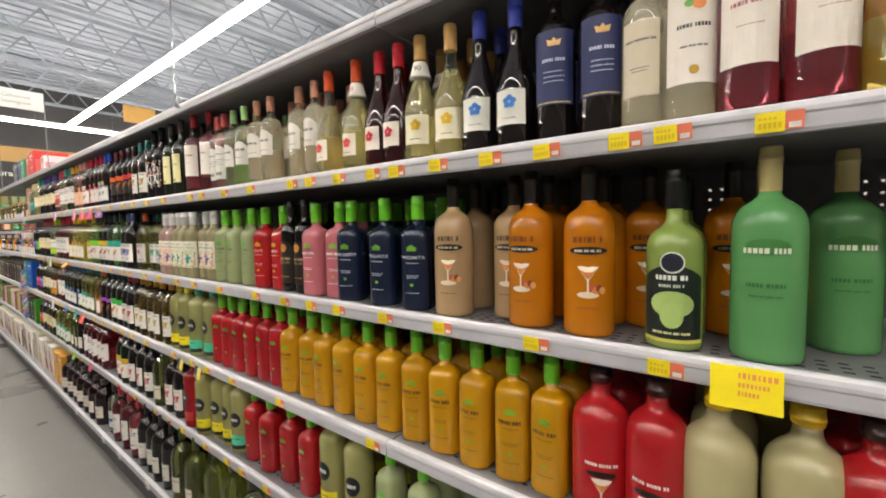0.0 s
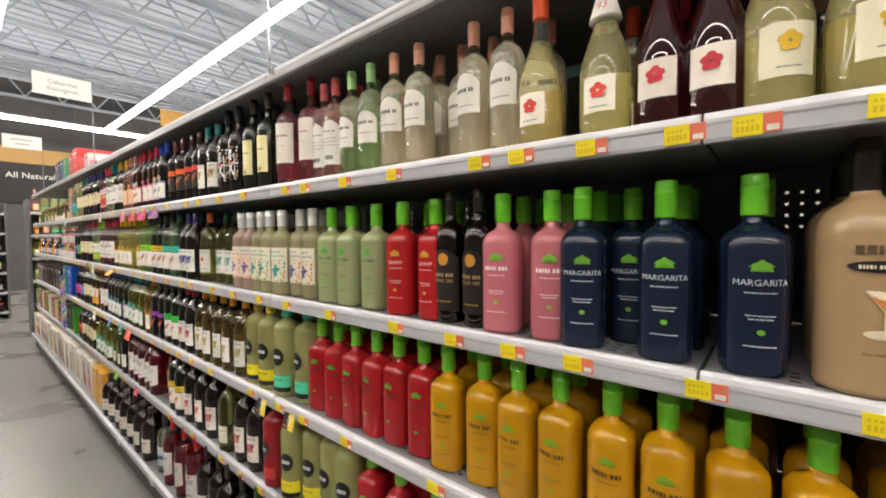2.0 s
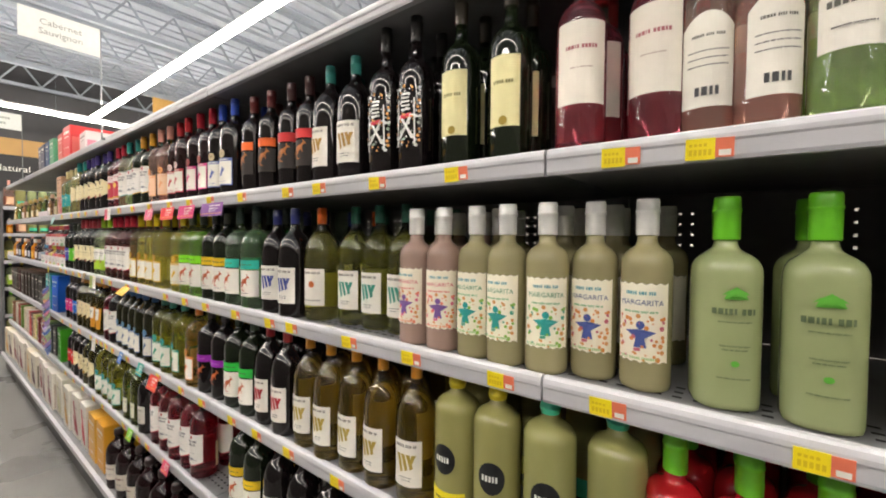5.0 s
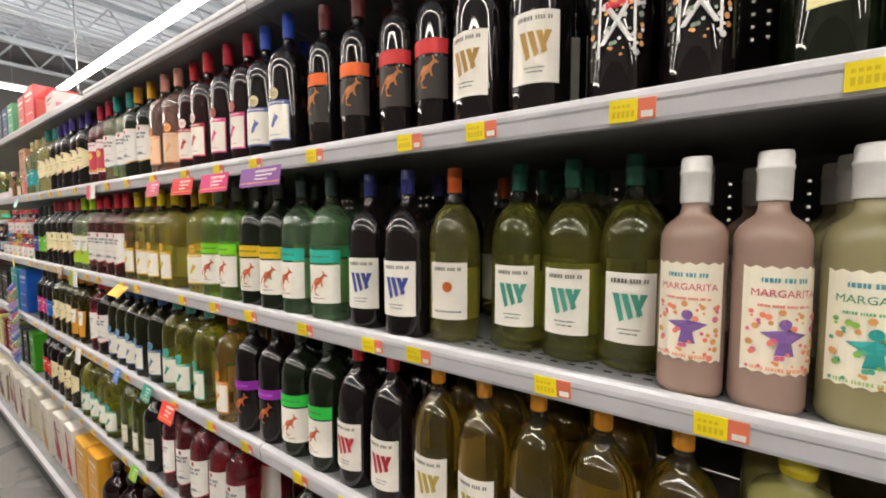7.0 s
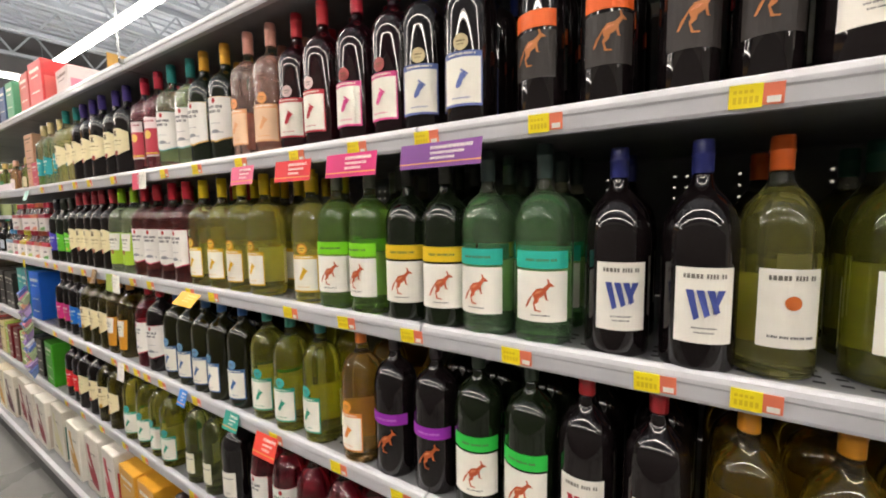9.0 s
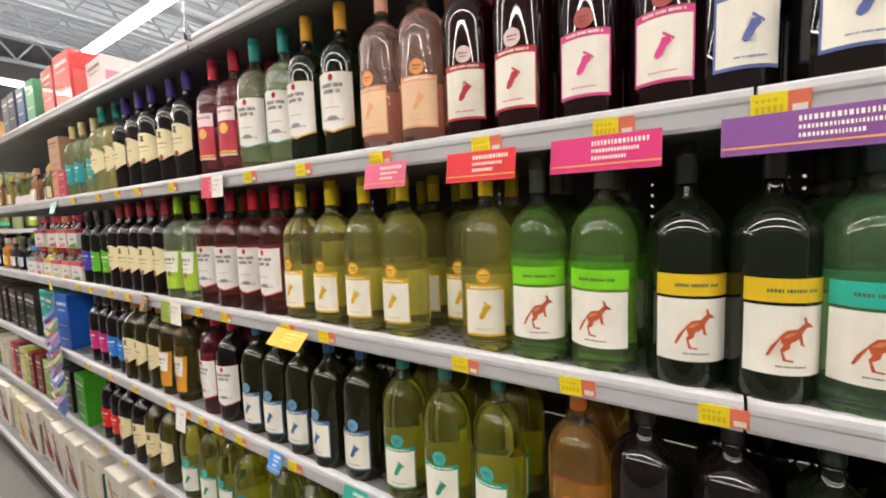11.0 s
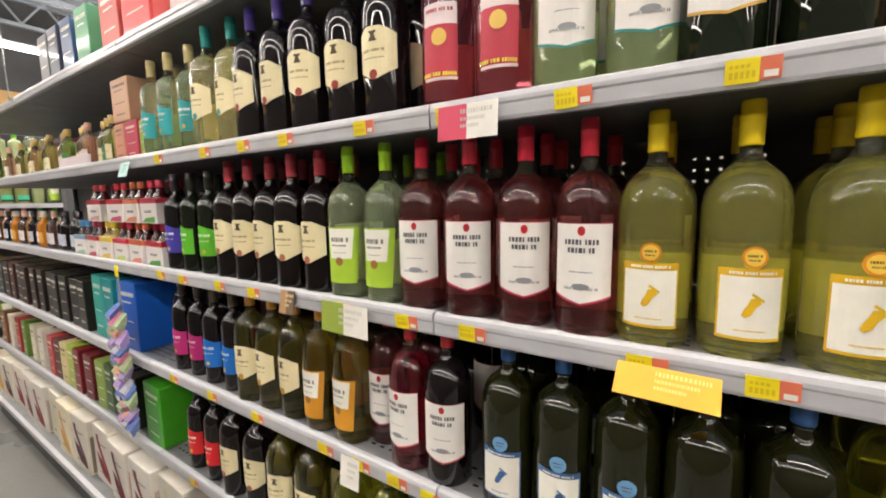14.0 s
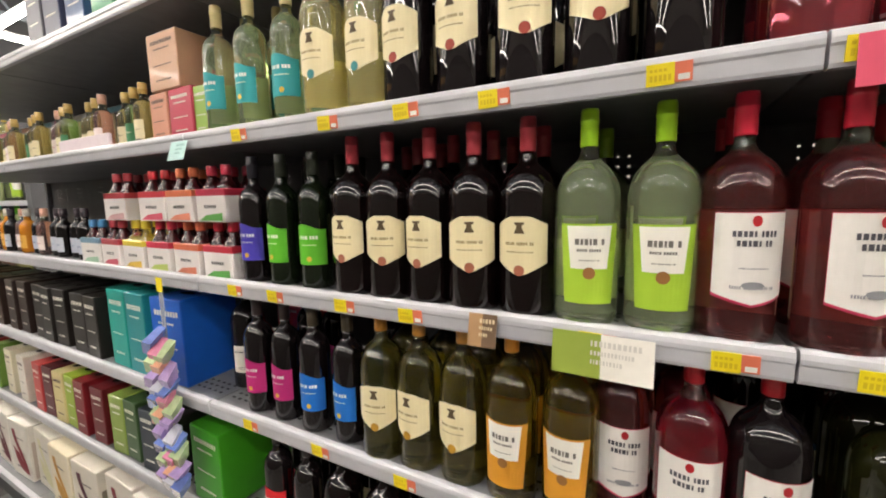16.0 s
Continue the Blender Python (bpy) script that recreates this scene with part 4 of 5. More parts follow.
A2, A3, A4, A5, A6 = LEVELS[1], LEVELS[2], LEVELS[3], LEVELS[4], 0.15
for item in (
    ("ambery", 0.17, 0.27, 2), ("rosemag", -0.005, 0.08, 2), ("fruity", -0.08, -0.08, 1), ("beigethin", -0.15, -0.15, 1), ("bluelab", -0.31, -0.225, 2),
    ("blackblue", -0.48, -0.395, 2), ("yelspark90", -0.66, -0.66, 1), ("yelspark", -0.565, -0.565, 1), ("redspark", -0.80, -0.725, 2), ("yelorange", -1.015, -1.015, 1), ("yelorange93", -0.89, -0.89, 1),
    ("clearpink", -1.425, -1.34, 2), ("clearpink", -1.18, -1.095, 2), ("cleargreen", -1.60, -1.518, 2), ("clearrose", -1.745, -1.68, 2), ("rosemag", -1.92, -1.81, 2), ("creamlab", -2.16, -2.05, 2),
    ("skull", -2.37, -2.28, 2), ("wgold", -2.58, -2.48, 2), ("redband", -2.76, -2.67, 2), ("orangeband", -2.96, -2.86, 2), ("bluecap", -3.19, -3.09, 2),
    ("pinklab", -3.365, -3.268, 2), ("redlab", -3.57, -3.47, 2), ("peach", -3.76, -3.665, 2), ("ycap", -3.98, -3.88, 2), ("tealcap", -4.18, -4.075, 2),
    ("rosesun", -4.39, -4.28, 2), ("darkcream", -4.53, -4.53, 1), ("darkcream", -4.97, -4.64, 4), ("yelcream", -5.175, -5.065, 2), ("teallab", -5.53, -5.29, 3),
):
    run(A2, *item)
for item in (
    ("greenclear", 0.03, 0.03, 1), ("blackgreen", -0.098, -0.098, 1), ("orange", -0.365, -0.245, 2), ("beige", -0.565, -0.565, 1),
    ("navy", -0.93, -0.93, 1), ("navy", -0.79, -0.675, 2), ("pink", -1.10, -0.995, 2), ("blackbeer", -1.245, -1.165, 2), ("red", -1.40, -1.295, 2), ("palegreen", -1.72, -1.51, 3),
    ("whitecap_green", -2.12, -1.97, 3), ("whitecap_blue", -1.895, -1.82, 2), ("whitecap_pink", -2.275, -2.20, 2), ("greenw", -2.53, -2.35, 3, 3, 0.05), ("orangew", -2.65, -2.65, 1, 3, 0.025), ("navyw", -2.84, -2.735, 2),
    ("tealband", -3.06, -2.955, 2), ("yelband", -3.24, -3.145, 2), ("lime", -3.45, -3.35, 2), ("barey", -3.545, -3.545, 1), ("barey", -4.045, -3.73, 4), ("sutter_rose", -4.45, -4.14, 4),
    ("gallo", -4.65, -4.545, 2), ("liberty", -5.12, -4.745, 5), ("greenleaf", -5.335, -5.235, 2), ("purpleleaf", -5.43, -5.43, 1),
):
    run(A3, *item)
for item in (
    ("redjug", 0.16, 0.28, 2), ("palejug", -0.03, 0.08, 2), ("redjug", -0.22, -0.12, 2), ("mango", -1.248, -0.317, 11), ("red_plain", -1.77, -1.335, 6),
    ("jq_green", -1.965, -1.855, 2), ("jq_yellow", -2.165, -2.065, 2), ("wamber", -2.67, -2.275, 5), ("wred", -2.88, -2.775, 2), ("greenband", -3.08, -2.975, 2),
    ("purpleband", -3.29, -3.18, 2), ("orangefoot", -3.385, -3.385, 1), ("greenfoot", -3.75, -3.53, 3), ("bluefoot", -4.27, -3.87, 5), ("sutter_dark", -4.40, -4.40, 1),
    ("sutter_red", -4.495, -4.495, 1), ("sutter_rose", -4.59, -4.59, 1, 3, 0.05), ("gallogold", -4.77, -4.665, 2), ("liberty_w", -5.06, -4.87, 3), ("blueleaf", -5.26, -5.155, 2), ("pinkleaf", -5.46, -5.365, 2),
):
    run(A4, *item)
for item in (
    ("palegreen", -0.8, -0.68, 2), ("jq_yellow", -1.05, -0.93, 2), ("red_plain", -1.54, -1.18, 4), ("jq_green", -1.64, -1.64, 1),
    ("jq_yellow", -1.92, -1.73, 3), ("jq_red", -2.04, -2.04, 1), ("wred", -2.29, -2.18, 2), ("olive", -2.42, -2.42, 1), ("wred", -2.83, -2.58, 3), ("yelband", -3.05, -2.94, 2),
    ("sutter_red", -3.78, -3.36, 5), ("plain_dark", -3.93, -3.93, 1), ("olive", -4.17, -4.06, 2), ("greenfoot", -4.68, -4.34, 4), ("liberty_w", -4.95, -4.83, 2), ("liberty", -5.19, -5.07, 2), ("redleaf", -5.42, -5.31, 2),
):
    run(A5, *item)
for item in (
    ("clearblue", -1.5, -0.9, 5), ("olive", -2.1, -1.65, 4), ("plain_dark", -2.55, -2.22, 4), ("sutter_red", -2.98, -2.68, 3),
    ("clearblue", -3.13, -3.13, 1), ("winejug", -4.22, -3.33, 7),
):
    run(A6, *item, 2, -0.05)
for kind, x, y in (("navy", -0.862, 0.87), ("beige", -0.43, 0.85), ("greenclear", 0.13, 0.92), ("orange", -0.16, 0.93), ("orange", -0.02, 0.95), ("barey", -3.63, 0.86)):
    bottle(kind, x, y, deck_z(A3) + 0.0005, 0.1)
for x, y in ((-1.262, 0.87), (-1.375, 0.91), (-1.045, 0.90), (-1.235, 0.97)):
    bottle("clearpink", x, y, deck_z(A2) + 0.0005, 0.2)
bottle("plain_dark", -5.62, 0.86, deck_z(A4) + 0.0005, 0.5)

card(A2, -3.715, 0.10, 0.046, ["e2688a"], "pink promotional shelf card on the price rail")
card(A2, -3.52, 0.12, 0.048, ["dc3038"], "red promotional shelf card on the price rail")
card(A2, -3.335, 0.14, 0.048, ["cf2a72"], "magenta promotional shelf card on the price rail")
card(A2, -3.12, 0.17, 0.044, ["7d4690"], "purple promotional shelf card on the price rail")
card(A2, -4.315, 0.11, 0.055, ["d8506a", "eeeae2"], "red and white award card on the price rail", -0.01, 0.05, "c9c6be")
card(A2, -5.62, 0.07, 0.05, ["b4d8d4"], "pale teal shelf card on the price rail", 0, 0.3, "7aa8a4")
card(A3, -4.615, 0.14, 0.066, ["9aac48", "f0ece2"], "green and white award card on the price rail", -0.012, 0.05, "d5d1c8")
card(A3, -4.02, 0.12, 0.046, ["eab03a"], "orange yellow sale card under the price rail", 0, 0.8, "f3d27a")
card(A3, 0.005, 0.085, 0.062, ["f2dc1e"], "large yellow sale tag hanging from the rail", -0.02, 0.1, "e89a5a")
card(A3, -4.80, 0.05, 0.055, ["a8845e", "6a5440"], "brown blister pack clipped to the price rail", -0.02, 0.2, "d8c4a0")
card(A4, -4.62, 0.055, 0.07, ["eeeae2"], "white information card under the price rail", -0.01, 0.1, "c9c6be")
card(A4, -4.12, 0.05, 0.05, ["3f86d0"], "blue shelf talker on the price rail", -0.02, 0.3)
card(A4, -3.84, 0.07, 0.05, ["2f9a8a"], "teal shelf talker on the price rail", -0.02, 0.3)
card(A4, -3.68, 0.09, 0.06, ["e2483c"], "red shelf talker on the price rail", 0, 0.3)
card(A5, -4.0, 0.06, 0.05, ["8acc4a"], "green shelf talker on the price rail", -0.02, 0.3)
card(A5, -3.55, 0.07, 0.045, ["e0557a"], "pink shelf talker on the price rail", -0.02, 0.3)
card(A4, -2.02, 0.06, 0.05, ["2a2a2a", "e8d23a"], "black and yellow sale card on the rail", 0, 0.2)
card(A4, -1.84, 0.06, 0.05, ["2a2a2a", "e8d23a"], "black and yellow sale card on the rail", 0, 0.2)


# ---- cartons ----
def carton(level, x, w, h, d, c, words, side=None, swoosh="", front=0.735, z=None, base=0.0):
    """A printed carton: face print, side panel, a carrying hole on top, slightly rounded edges."""
    zz = (deck_z(level) if level > 0.2 else 0.168) + base + 0.0005
    top = holder("wine_carton", (x, front + rnd_place.uniform(0, 0.012), zz), rnd_place.uniform(-0.05, 0.05))
    b = Build().box(-w / 2, 0, 0, w / 2, d, h, board(c), 0.003)
    put("box", b.mesh("box"), top)
    p = Build()
    ink = paper("f0ece0") if sum(rgb(c)[:3]) < 1.2 else paper("6a5a52")
    for k, (zf, wf, hf) in enumerate(((0.80, 0.7, 0.06), (0.70, 0.5, 0.025), (0.42, 0.6, 0.02), (0.16, 0.5, 0.03))):
        if swoosh and k in (0, 2):
            continue
        x0 = -w * wf / 2
        while x0 < w * wf / 2:
            e = h * hf * 0.6
            p.poly([(x0, -0.001, h * zf), (x0 + e, -0.001, h * zf), (x0 + e, -0.001, h * (zf + hf)), (x0, -0.001, h * (zf + hf))], ink)
            x0 += e * 1.35
    if swoosh:  # a wine glass drawn large across the face
        m = paper(swoosh)
        arc = [(w * (0.34 - 0.5 * math.sin(t * 0.16) ** 2), h * (0.1 + 0.075 * t)) for t in range(11)]
        for (xa, za), (xb, zb) in zip(arc, arc[1:]):
            p.poly([(xa - 0.026, -0.001, za), (xa + 0.006, -0.001, za), (xb + 0.006, -0.001, zb), (xb - 0.026, -0.001, zb)], m)
        p.poly([(-0.32 * w, -0.0012, 0.52 * h), (0.0, -0.0012, 0.42 * h), (0.22 * w, -0.0012, 0.2 * h), (0.3 * w, -0.0012, 0.1 * h), (0.0, -0.0012, 0.14 * h), (-0.2 * w, -0.0012, 0.28 * h)], m)
    if side:
        p.poly([(w / 2 + 0.001, 0.01, 0.01), (w / 2 + 0.001, d - 0.01, 0.01), (w / 2 + 0.001, d - 0.01, h * 0.7), (w / 2 + 0.001, 0.01, h * 0.7)], paper(side))
    put("print", p.mesh("print"), top)["kind"] = "stuff"
    hole = Build().poly([(w * 0.22 * math.cos(2 * math.pi * k / 14), d * 0.4 + 0.014 * math.sin(2 * math.pi * k / 14), h + 0.001) for k in range(14)], M_SLOT)
    put("hand_hole", hole.mesh("hand_hole"), top)
    return tagged(top, words, "carton")


carton(A4, -5.83, 0.15, 0.265, 0.18, "1c62c8", "bright blue wine carton on the shelf")
carton(A4, -5.60, 0.12, 0.265, 0.12, "c8242c", "red wine carton standing behind dark bottles", front=0.99)
carton(A4, -6.00, 0.12, 0.265, 0.18, "1f8f94", "teal wine carton on the shelf")
carton(A4, -6.135, 0.12, 0.265, 0.18, "2aa498", "light teal wine carton on the shelf")
for k, x in enumerate((-6.31, -6.42, -6.58, -6.685, -6.79, -6.95, -7.06)):
    carton(A4, x, 0.098, 0.225, 0.19, "26221f" if k < 5 else "2e211c", "black wine carton with pale lettering")
for k, x in enumerate((-7.24, -7.35, -7.5, -7.61, -7.8, -7.92)):
    carton(A4, x, 0.1, 0.22, 0.19, ("3a2a24", "2a3a3c", "4a2424")[k % 3], "dark wine carton on the far shelf")
carton(A5, -5.69, 0.15, 0.235, 0.2, "3f9a1e", "bright green wine carton on the lower shelf")
for k, (x, c, n) in enumerate(((-5.9, "2f2b29", "charcoal"), (-6.01, "28313c", "dark slate"), (-6.13, "3f5a34", "dark green"), (-6.22, "8aa04a", "olive"), (-6.36, "6a1a22", "dark red"), (-6.50, "7f1f26", "maroon"), (-6.60, "9bb43a", "lime"), (-6.69, "d8c890", "cream"), (-6.80, "5a2028", "maroon"), (-6.90, "c04a48", "coral red"), (-7.08, "e4ddd0", "white"), (-7.26, "dcd4b8", "cream"), (-7.42, "6a8a3a", "green"), (-7.56, "a83a34", "red"), (-7.72, "d8d0c0", "white"), (-7.88, "8a5a3a", "brown"))):
    carton(A5, x, 0.088, 0.215, 0.18, c, n + " boxed wine carton on the lower shelf")
for k, x in enumerate((-5.53, -5.75, -5.97, -6.19, -6.41, -6.63, -6.85, -7.07, -7.29, -7.51, -7.73, -7.95)):
    c, sw, side = (("e6dfd0", "d8d2a8", "2f6a58"), ("e8e2d6", "8a2a34", "c8b8a8"), ("e9e0d4", "6a1a28", "d83a3c"), ("e6ddd0", "8a1c2c", "c82a30"), ("e4dccc", "5a2030", "8a8070"), ("e8dcc0", "d8a24a", "c8b890"))[k % 6]
    carton(A6, x, 0.2, 0.265, 0.2, c, "white boxed wine carton with painted glass", side, sw, front=0.69 + 0.012 * (k % 3 == 0))
carton(A6, -4.45, 0.15, 0.25, 0.2, "e0a02a", "orange yellow boxed wine carton", front=0.69)
carton(A6, -4.62, 0.16, 0.25, 0.2, "e2a838", "orange yellow boxed wine carton", front=0.69)
carton(A6, -4.82, 0.14, 0.26, 0.2, "e8e2d8", "white boxed wine carton with red edge", "c8282e", "c8384a", front=0.69)
carton(A6, -5.02, 0.16, 0.26, 0.2, "e6e0d4", "white boxed wine carton with painted glass", None, "a83a44", front=0.69)
carton(A6, -5.24, 0.18, 0.26, 0.2, "e8e2d6", "white boxed wine carton with painted glass", None, "c89a4a", front=0.69)
# two-high cartons at the end of the top wine shelf
carton(A2, -5.69, 0.11, 0.135, 0.12, "c8405a", "small raspberry pink wine carton", front=0.755)
carton(A2, -5.80, 0.09, 0.135, 0.12, "d89a80", "small peach wine carton", front=0.755)
carton(A2, -5.75, 0.14, 0.15, 0.14, "d6a888", "salmon wine carton stacked on small cartons", front=0.755, base=0.1365)
carton(A2, -5.61, 0.06, 0.13, 0.1, "9cc05a", "small lime green wine carton", front=0.765)
# goods on the top shelf
carton(LEVELS[0], -5.62, 0.2, 0.27, 0.26, "d23a3c", "red and white multipack carton on the top shelf", "e06a64", front=0.78)
carton(LEVELS[0], -5.84, 0.17, 0.25, 0.24, "c8544e", "faded red multipack carton on the top shelf", front=0.78)
carton(LEVELS[0], -5.38, 0.2, 0.2, 0.22, "dcd2d0", "white and pink multipack carton on the top shelf", "d8889a", front=0.82)
for k, x in enumerate((-6.06, -6.24, -6.40, -6.55)):
    carton(LEVELS[0], x, 0.12, 0.24, 0.2, ("5aa078", "34507c", "3a3f58", "6a6a74")[k], ("green", "blue", "navy", "grey")[k] + " drink carton on the top shelf", front=0.77)


SMALL = {}


def small_mesh(name, prof, m):
    """One shared turned mesh for each part and colour."""
    if (name, m.name) not in SMALL:
        SMALL[name, m.name] = lathe(name, prof, m)
    return SMALL[name, m.name]


def four_pack(x, z, c, c2, turn):
    """Four miniature bottles in a handled card carrier."""
    top = holder("four_pack", (x, 0.77, z), turn)
    b = Build().box(-0.062, -0.03, 0, 0.062, 0.09, 0.084, board("e6e0dc"), 0.002).box(-0.0625, -0.0305, 0.066, 0.0625, 0.0905, 0.085, board(c), 0.002)
    b.poly([(-0.05, -0.0315, 0.004), (0.05, -0.0315, 0.004), (0.05, -0.0315, 0.024), (-0.02, -0.0315, 0.018)], paper(c2))
    for k in range(6):
        b.poly([(-0.025 + 0.009 * k, -0.0315, 0.036), (-0.019 + 0.009 * k, -0.0315, 0.036), (-0.019 + 0.009 * k, -0.0315, 0.044), (-0.025 + 0.009 * k, -0.0315, 0.044)], paper(TXT))
    put("carrier", b.mesh("carrier"), top)
    for i in (-0.031, 0.031):
        for j in (0.0, 0.06):
            n = small_mesh("miniature", [(0.022, 0.012), (0.026, 0.016), (0.026, 0.082), (0.024, 0.089), (0.018, 0.099), (0.011, 0.110), (0.011, 0.120)], dark_glass("4a1a1e") if c != "d8c03a" else clear_glass("d8c878"))
            body = put("miniature", n, top, (i, j, 0))
            put("cap", small_mesh("cap", [(0.0128, 0.1205), (0.013, 0.122), (0.013, 0.142), (0.0115, 0.1455)], foil(c if c != "7a9ab0" else "4f8fc0")), body)
    return tagged(top, "four-pack of miniature wine bottles in card carrier", "four-pack", "four-packs")


z3 = deck_z(A3) + 0.0005
for k, x in enumerate((-5.55, -5.69, -5.83, -5.97, -6.11, -6.25)):
    four_pack(x, z3, ("b8283a", "d06a4a", "c83248", "d8c03a", "b8404e", "7a9ab0")[k], ("5a9a4a", "d8846a", "b8c86a", "d8b44a", "c8586a", "9ab8a0")[k], rnd_place.uniform(-0.06, 0.06))
for k, x in enumerate((-5.56, -5.70, -5.84, -6.05)):
    four_pack(x, z3 + 0.146, ("b8324a", "d8744e", "c0303a", "b03a44")[k], ("5a9a4a", "d8846a", "c8586a", "c8a0a0")[k], rnd_place.uniform(-0.06, 0.06))
for k in range(19):
    x = -6.38 - 0.088 * k
    bottle("mini_dark" if k < 4 else ("mini_orange", "mini_pink", "mini_dark")[k % 3], x, 0.785 + 0.012 * (k % 2), z3, 0.1)
z2 = deck_z(A2) + 0.0005
for k in range(26):
    x = -5.92 - 0.083 * k
    bottle(("mini_gold", "mini_green", "mini_gold", "mini_pink", "mini_gold")[k % 5], x, 0.79 + 0.015 * (k % 3), z2, 0.1)
tray = put("display_tray", Build().box(-0.17, 0, 0, 0.17, 0.012, 0.045, board("e6d8dc"), 0.002).mesh("display_tray"), None, (-6.2, 0.735, z2))
tagged(tray, "pale pink printed card tray of miniatures", "tray")


# ---- strip of coloured pouches clipped to the rail ----
def pouch_strip():
    top = holder("hanging_strip", (-5.755, 0.70, 1.2))
    put("strip", Build().box(-0.01, -0.002, -0.62, 0.01, 0.0, 0.0, M_CLIP).mesh("strip"), top, label="clear plastic hanging strip")
    put("strip_header", Build().box(-0.014, -0.004, -0.04, 0.014, -0.002, 0.0, M_TAGY).mesh("strip_header"), top)
    cols = ("6f86cc", "dc8aa8", "b4c89a", "e2aa8a", "b49ad0", "cfd0dc")
    for k in range(9):
        for q in range(3):
            c = cols[(k * 2 + q) % 6]
            z = -0.15 - 0.05 * k - 0.012 * q + rnd_place.uniform(-0.015, 0.015)
            x0 = -0.03 + 0.03 * q + rnd_place.uniform(-0.015, 0.015)
            lean = rnd_place.uniform(-0.09, -0.02)
            b = Build()
            mid = [(x0 + lean * 0.5 - 0.004, -0.034, z - 0.045), (x0 + lean * 0.5 + 0.044, -0.034, z - 0.045)]
            a = [(x0, -0.006, z), (x0 + 0.036, -0.006, z)]
            e = [(x0 + lean, -0.016, z - 0.09), (x0 + lean + 0.038, -0.016, z - 0.09)]
            back = [(p[0], -0.004, p[2]) for p in mid]
            m = mat("pouch_" + c, c, 0.18, vary=0.25, scale=60, coat=0.8)
            for f in ((a[0], a[1], mid[1], mid[0]), (mid[0], mid[1], e[1], e[0]), (a[1], a[0], back[0], back[1]), (back[1], back[0], e[0], e[1]), (a[0], mid[0], back[0]), (mid[0], e[0], back[0]), (a[1], back[1], mid[1]), (mid[1], back[1], e[1])):
                b.poly(f, m)
            put("pouch", b.mesh("pouch"), top)
    return tagged(top, "plastic strip hung with glossy multicoloured pouches", "hanging display")


pouch_strip()


# ---- small signs above the shelves ----
def blade_sign(x, texts):
    top = holder("aisle_sign", (x, 0.555, 2.345))
    put("panel", Build().box(-0.002, -0.147, 0, 0.002, 0.147, 0.142, paper("e4e6e2"), 0.0008).mesh("panel"), top)
    put("post", Build().box(-0.002, 0.147, -0.42, 0.002, 0.152, 0.142, M_CLIP).box(-0.002, 0.147, -0.42, 0.002, 0.21, -0.404, M_CLIP).mesh("post"), top, label="clear plastic post")
    b = Build()
    for k, t in enumerate(texts):
        vs, fs = letters(t, 0.04)
        i, kk = len(b.v), b.slot(paper("9a9c98"))
        b.v += [(0.0032, u, 0.092 - 0.044 * k + w) for u, w in vs]
        for f in fs:
            b.f.append([i + a for a in f])
            b.i.append(kk)
    if not texts:
        for k in range(2):
            for q in range(9 - 3 * k):
                y, z = -0.08 + 0.018 * q + 0.027 * k, 0.085 - 0.045 * k
                b.poly([(0.0032, y, z), (0.0032, y + 0.013, z), (0.0032, y + 0.013, z + 0.018), (0.0032, y, z + 0.018)], paper("a8aaa6"))
    put("lettering", b.mesh("lettering"), top)["kind"] = "stuff"
    return tagged(top, "small white sign on a post above the shelves", "sign", "aisle signs")


blade_sign(-1.90, [])
blade_sign(-4.37, ["Cabernet", "Sauvignon"])
blade_sign(-6.84, [])


# ---- the far end ----
def far_sign():
    top = holder("wall_sign", (-15.999, 1.4, 2.3))
    put("panel", Build().box(0, -1.5, 0, 0.05, 1.5, 1.04, mat("sign_black", (0.02, 0.02, 0.022), 0.5)).mesh("panel"), top)
    b = Build()
    vs, fs = letters("All Natural", 0.21)
    k = b.slot(M_WHITE)
    b.v += [(0.054, u + 0.04, 0.72 + w) for u, w in vs]
    for f in fs:
        b.f.append(list(f))
        b.i.append(k)
    put("lettering", b.mesh("lettering"), top)["kind"] = "stuff"
    return tagged(top, "black wall sign with white lettering", "sign")


far_sign()
banner = put("hanging_banner", Build().box(-0.01, -0.35, 0, 0.01, 0.35, 0.42, mat("banner_orange", (0.62, 0.36, 0.1), 0.6)).box(-0.004, -0.3, 0.42, 0.004, -0.29, 1.35, M_STEEL).box(-0.004, 0.29, 0.42, 0.004, 0.3, 1.35, M_STEEL).mesh("hanging_banner"), None, (-12.7, 3.85, 4.2))
tagged(banner, "orange banner hanging from the roof joists", "banner")


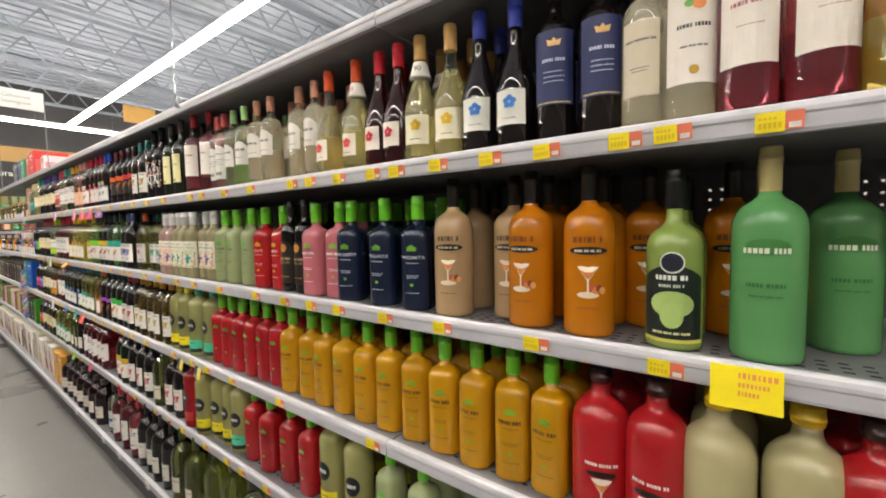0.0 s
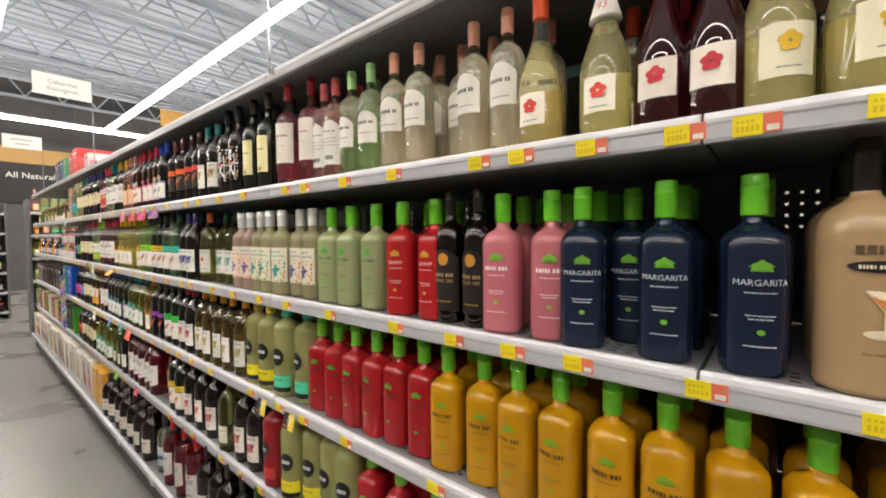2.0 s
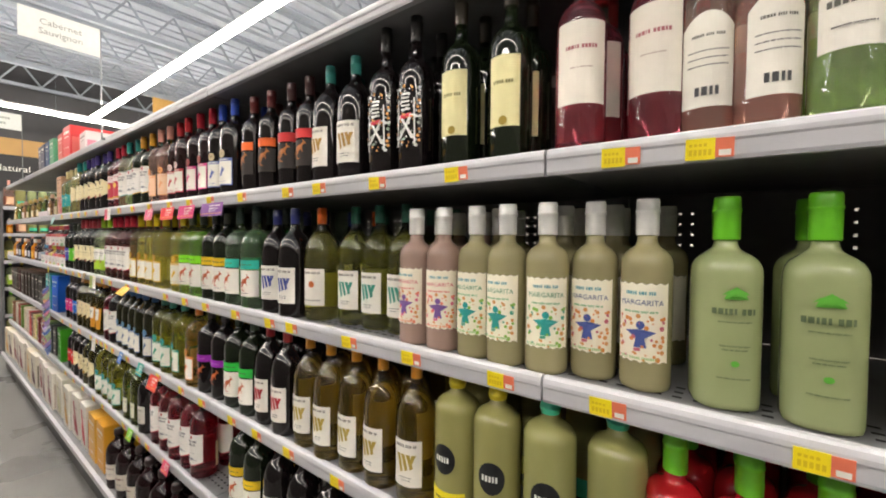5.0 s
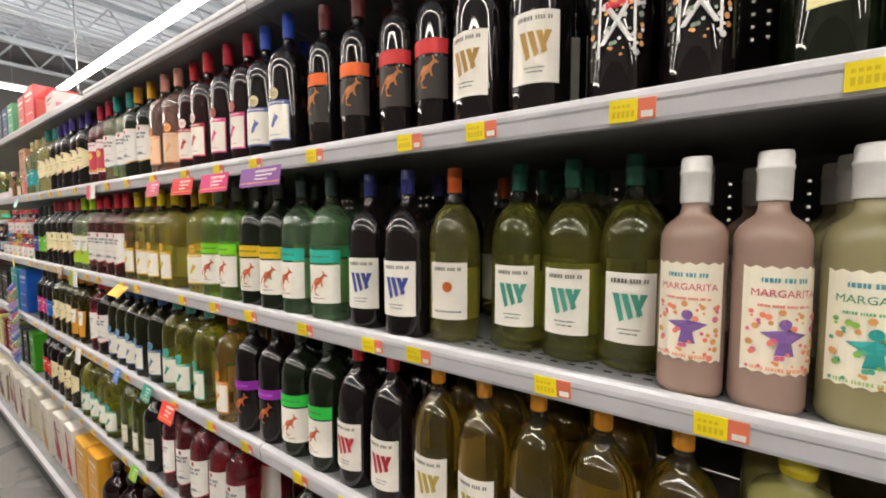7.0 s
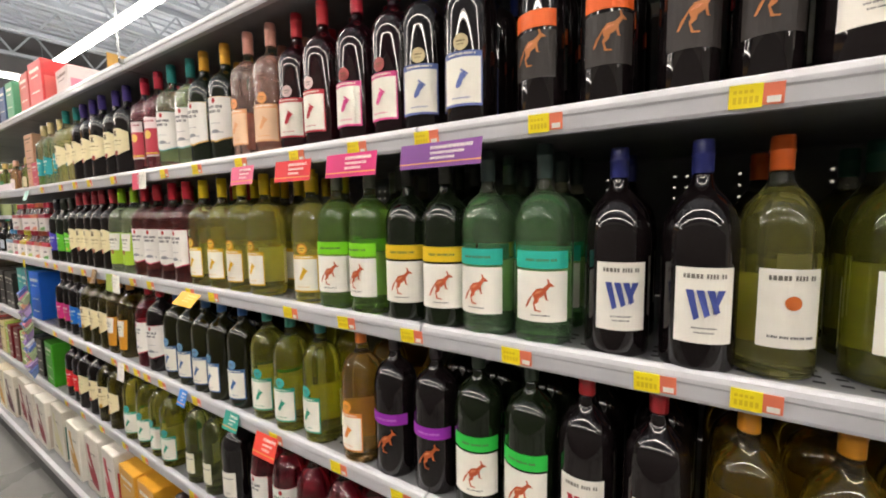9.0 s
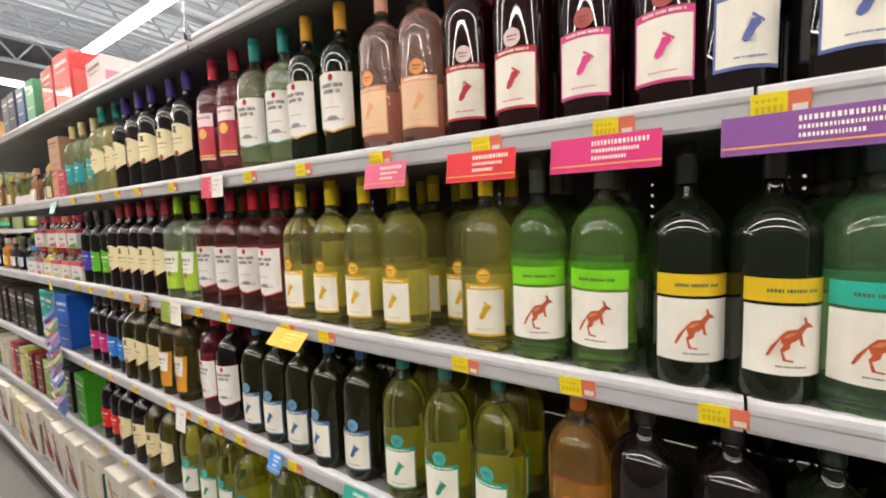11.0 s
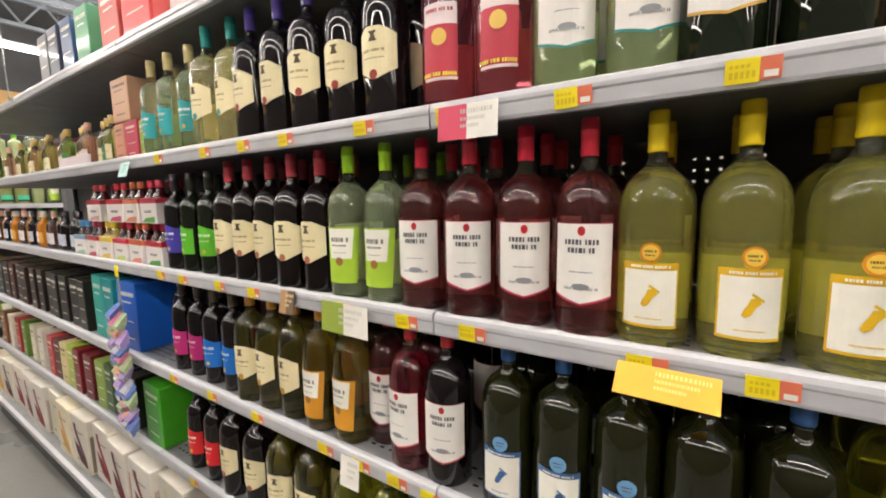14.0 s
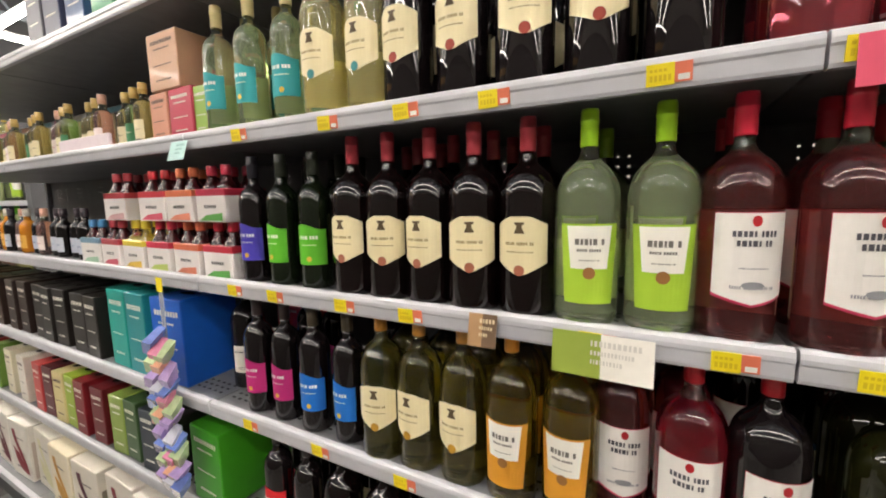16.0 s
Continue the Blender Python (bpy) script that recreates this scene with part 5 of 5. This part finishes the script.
def far_rack(x, y0, y1, h, goods):
    """A free-standing rack across the aisle's end, filled with small goods."""
    top = holder("display_rack", (x, 0, 0))
    put("back", Build().box(-0.42, y0, 0, -0.4, y1, h, M_BACK).mesh("back"), top)
    for s in (y0, y1 - 0.03):
        put("side", Build().box(-0.4, s, 0, 0, s + 0.03, h, M_BACK).mesh("side"), top)
    n = 6
    for k in range(n):
        z = 0.12 + (h - 0.3) * k / (n - 1)
        put("board", Build().box(-0.4, y0 + 0.03, z - 0.025, 0, y1 - 0.03, z, M_DECK).box(0.0, y0 + 0.03, z - 0.035, 0.006, y1 - 0.03, z + 0.004, M_RAIL).mesh("board"), top)
        y = y0 + 0.09
        while y < y1 - 0.06:
            stock(goods[(k + int(y * 7)) % len(goods)], x - 0.08, y, z + 0.0005, math.pi / 2 + 0.2)
            y += 0.1
    return tagged(top, "dark metal rack of bottles across the aisle end", "rack")


far_rack(-10.9, -0.95, 0.66, 2.0, ("plain_dark", "creamlab", "plain_dark", "redband"))
far_rack(-8.9, 0.74, 1.4, 1.95, ("palegreen", "gallo", "barey", "mini_orange", "peach", "jq_green"))


# ---- the deeper rows, joined ----
def build_rest():
    v, f, idx, mats = [], [], [], []
    for kind, places in REST.items():
        for name, me in proto(kind)[0]:
            if name == "print":
                continue
            co = np.array([p.co[:] for p in me.vertices])
            polys = [list(p.vertices) for p in me.polygons]
            slots = []
            for m in me.materials:
                if m not in mats:
                    mats.append(m)
                slots.append(mats.index(m))
            mi = [slots[p.material_index] for p in me.polygons]
            for x, y, z, turn in places:
                c, s = math.cos(turn), math.sin(turn)
                n = len(v)
                v.extend(np.stack([co[:, 0] * c - co[:, 1] * s + x, co[:, 0] * s + co[:, 1] * c + y, co[:, 2] + z], 1).tolist())
                f.extend([[n + a for a in p] for p in polys])
                idx.extend(mi)
    ob = put("bottle_stock", mesh("bottle_stock", v, f, mats, idx, True))
    tagged(ob, "further rows of wine and cocktail bottles behind", "bottles", kind="stuff")


build_rest()


# ---- card strip along the back under the top shelf ----
for k in range(-1, 6):
    x0 = JOINT - PITCH * (k + 1)
    b = Build().box(x0 + 0.01, 1.04, 1.80, x0 + PITCH - 0.01, 1.046, 1.825, M_RAIL)
    n = 0
    x = x0 + 0.03
    while x < x0 + PITCH - 0.2:
        w = 0.1 + 0.12 * rnd_place.random()
        b.box(x, 1.038, 1.802, x + w, 1.0405, 1.823, paper(("8fc8d8", "d8788a", "e0dcd4", "d8a890")[(n + k) % 4]))
        x += w + 0.04
        n += 1
    for s in (0.05, PITCH - 0.06):
        b.box(x0 + s, 1.046, 1.80, x0 + s + 0.012, BACK, 1.812, M_BACK)
    tagged(put("card_strip", b.mesh("card_strip")), "grey rail with coloured cards behind the bottles", "card rail", "card rails")
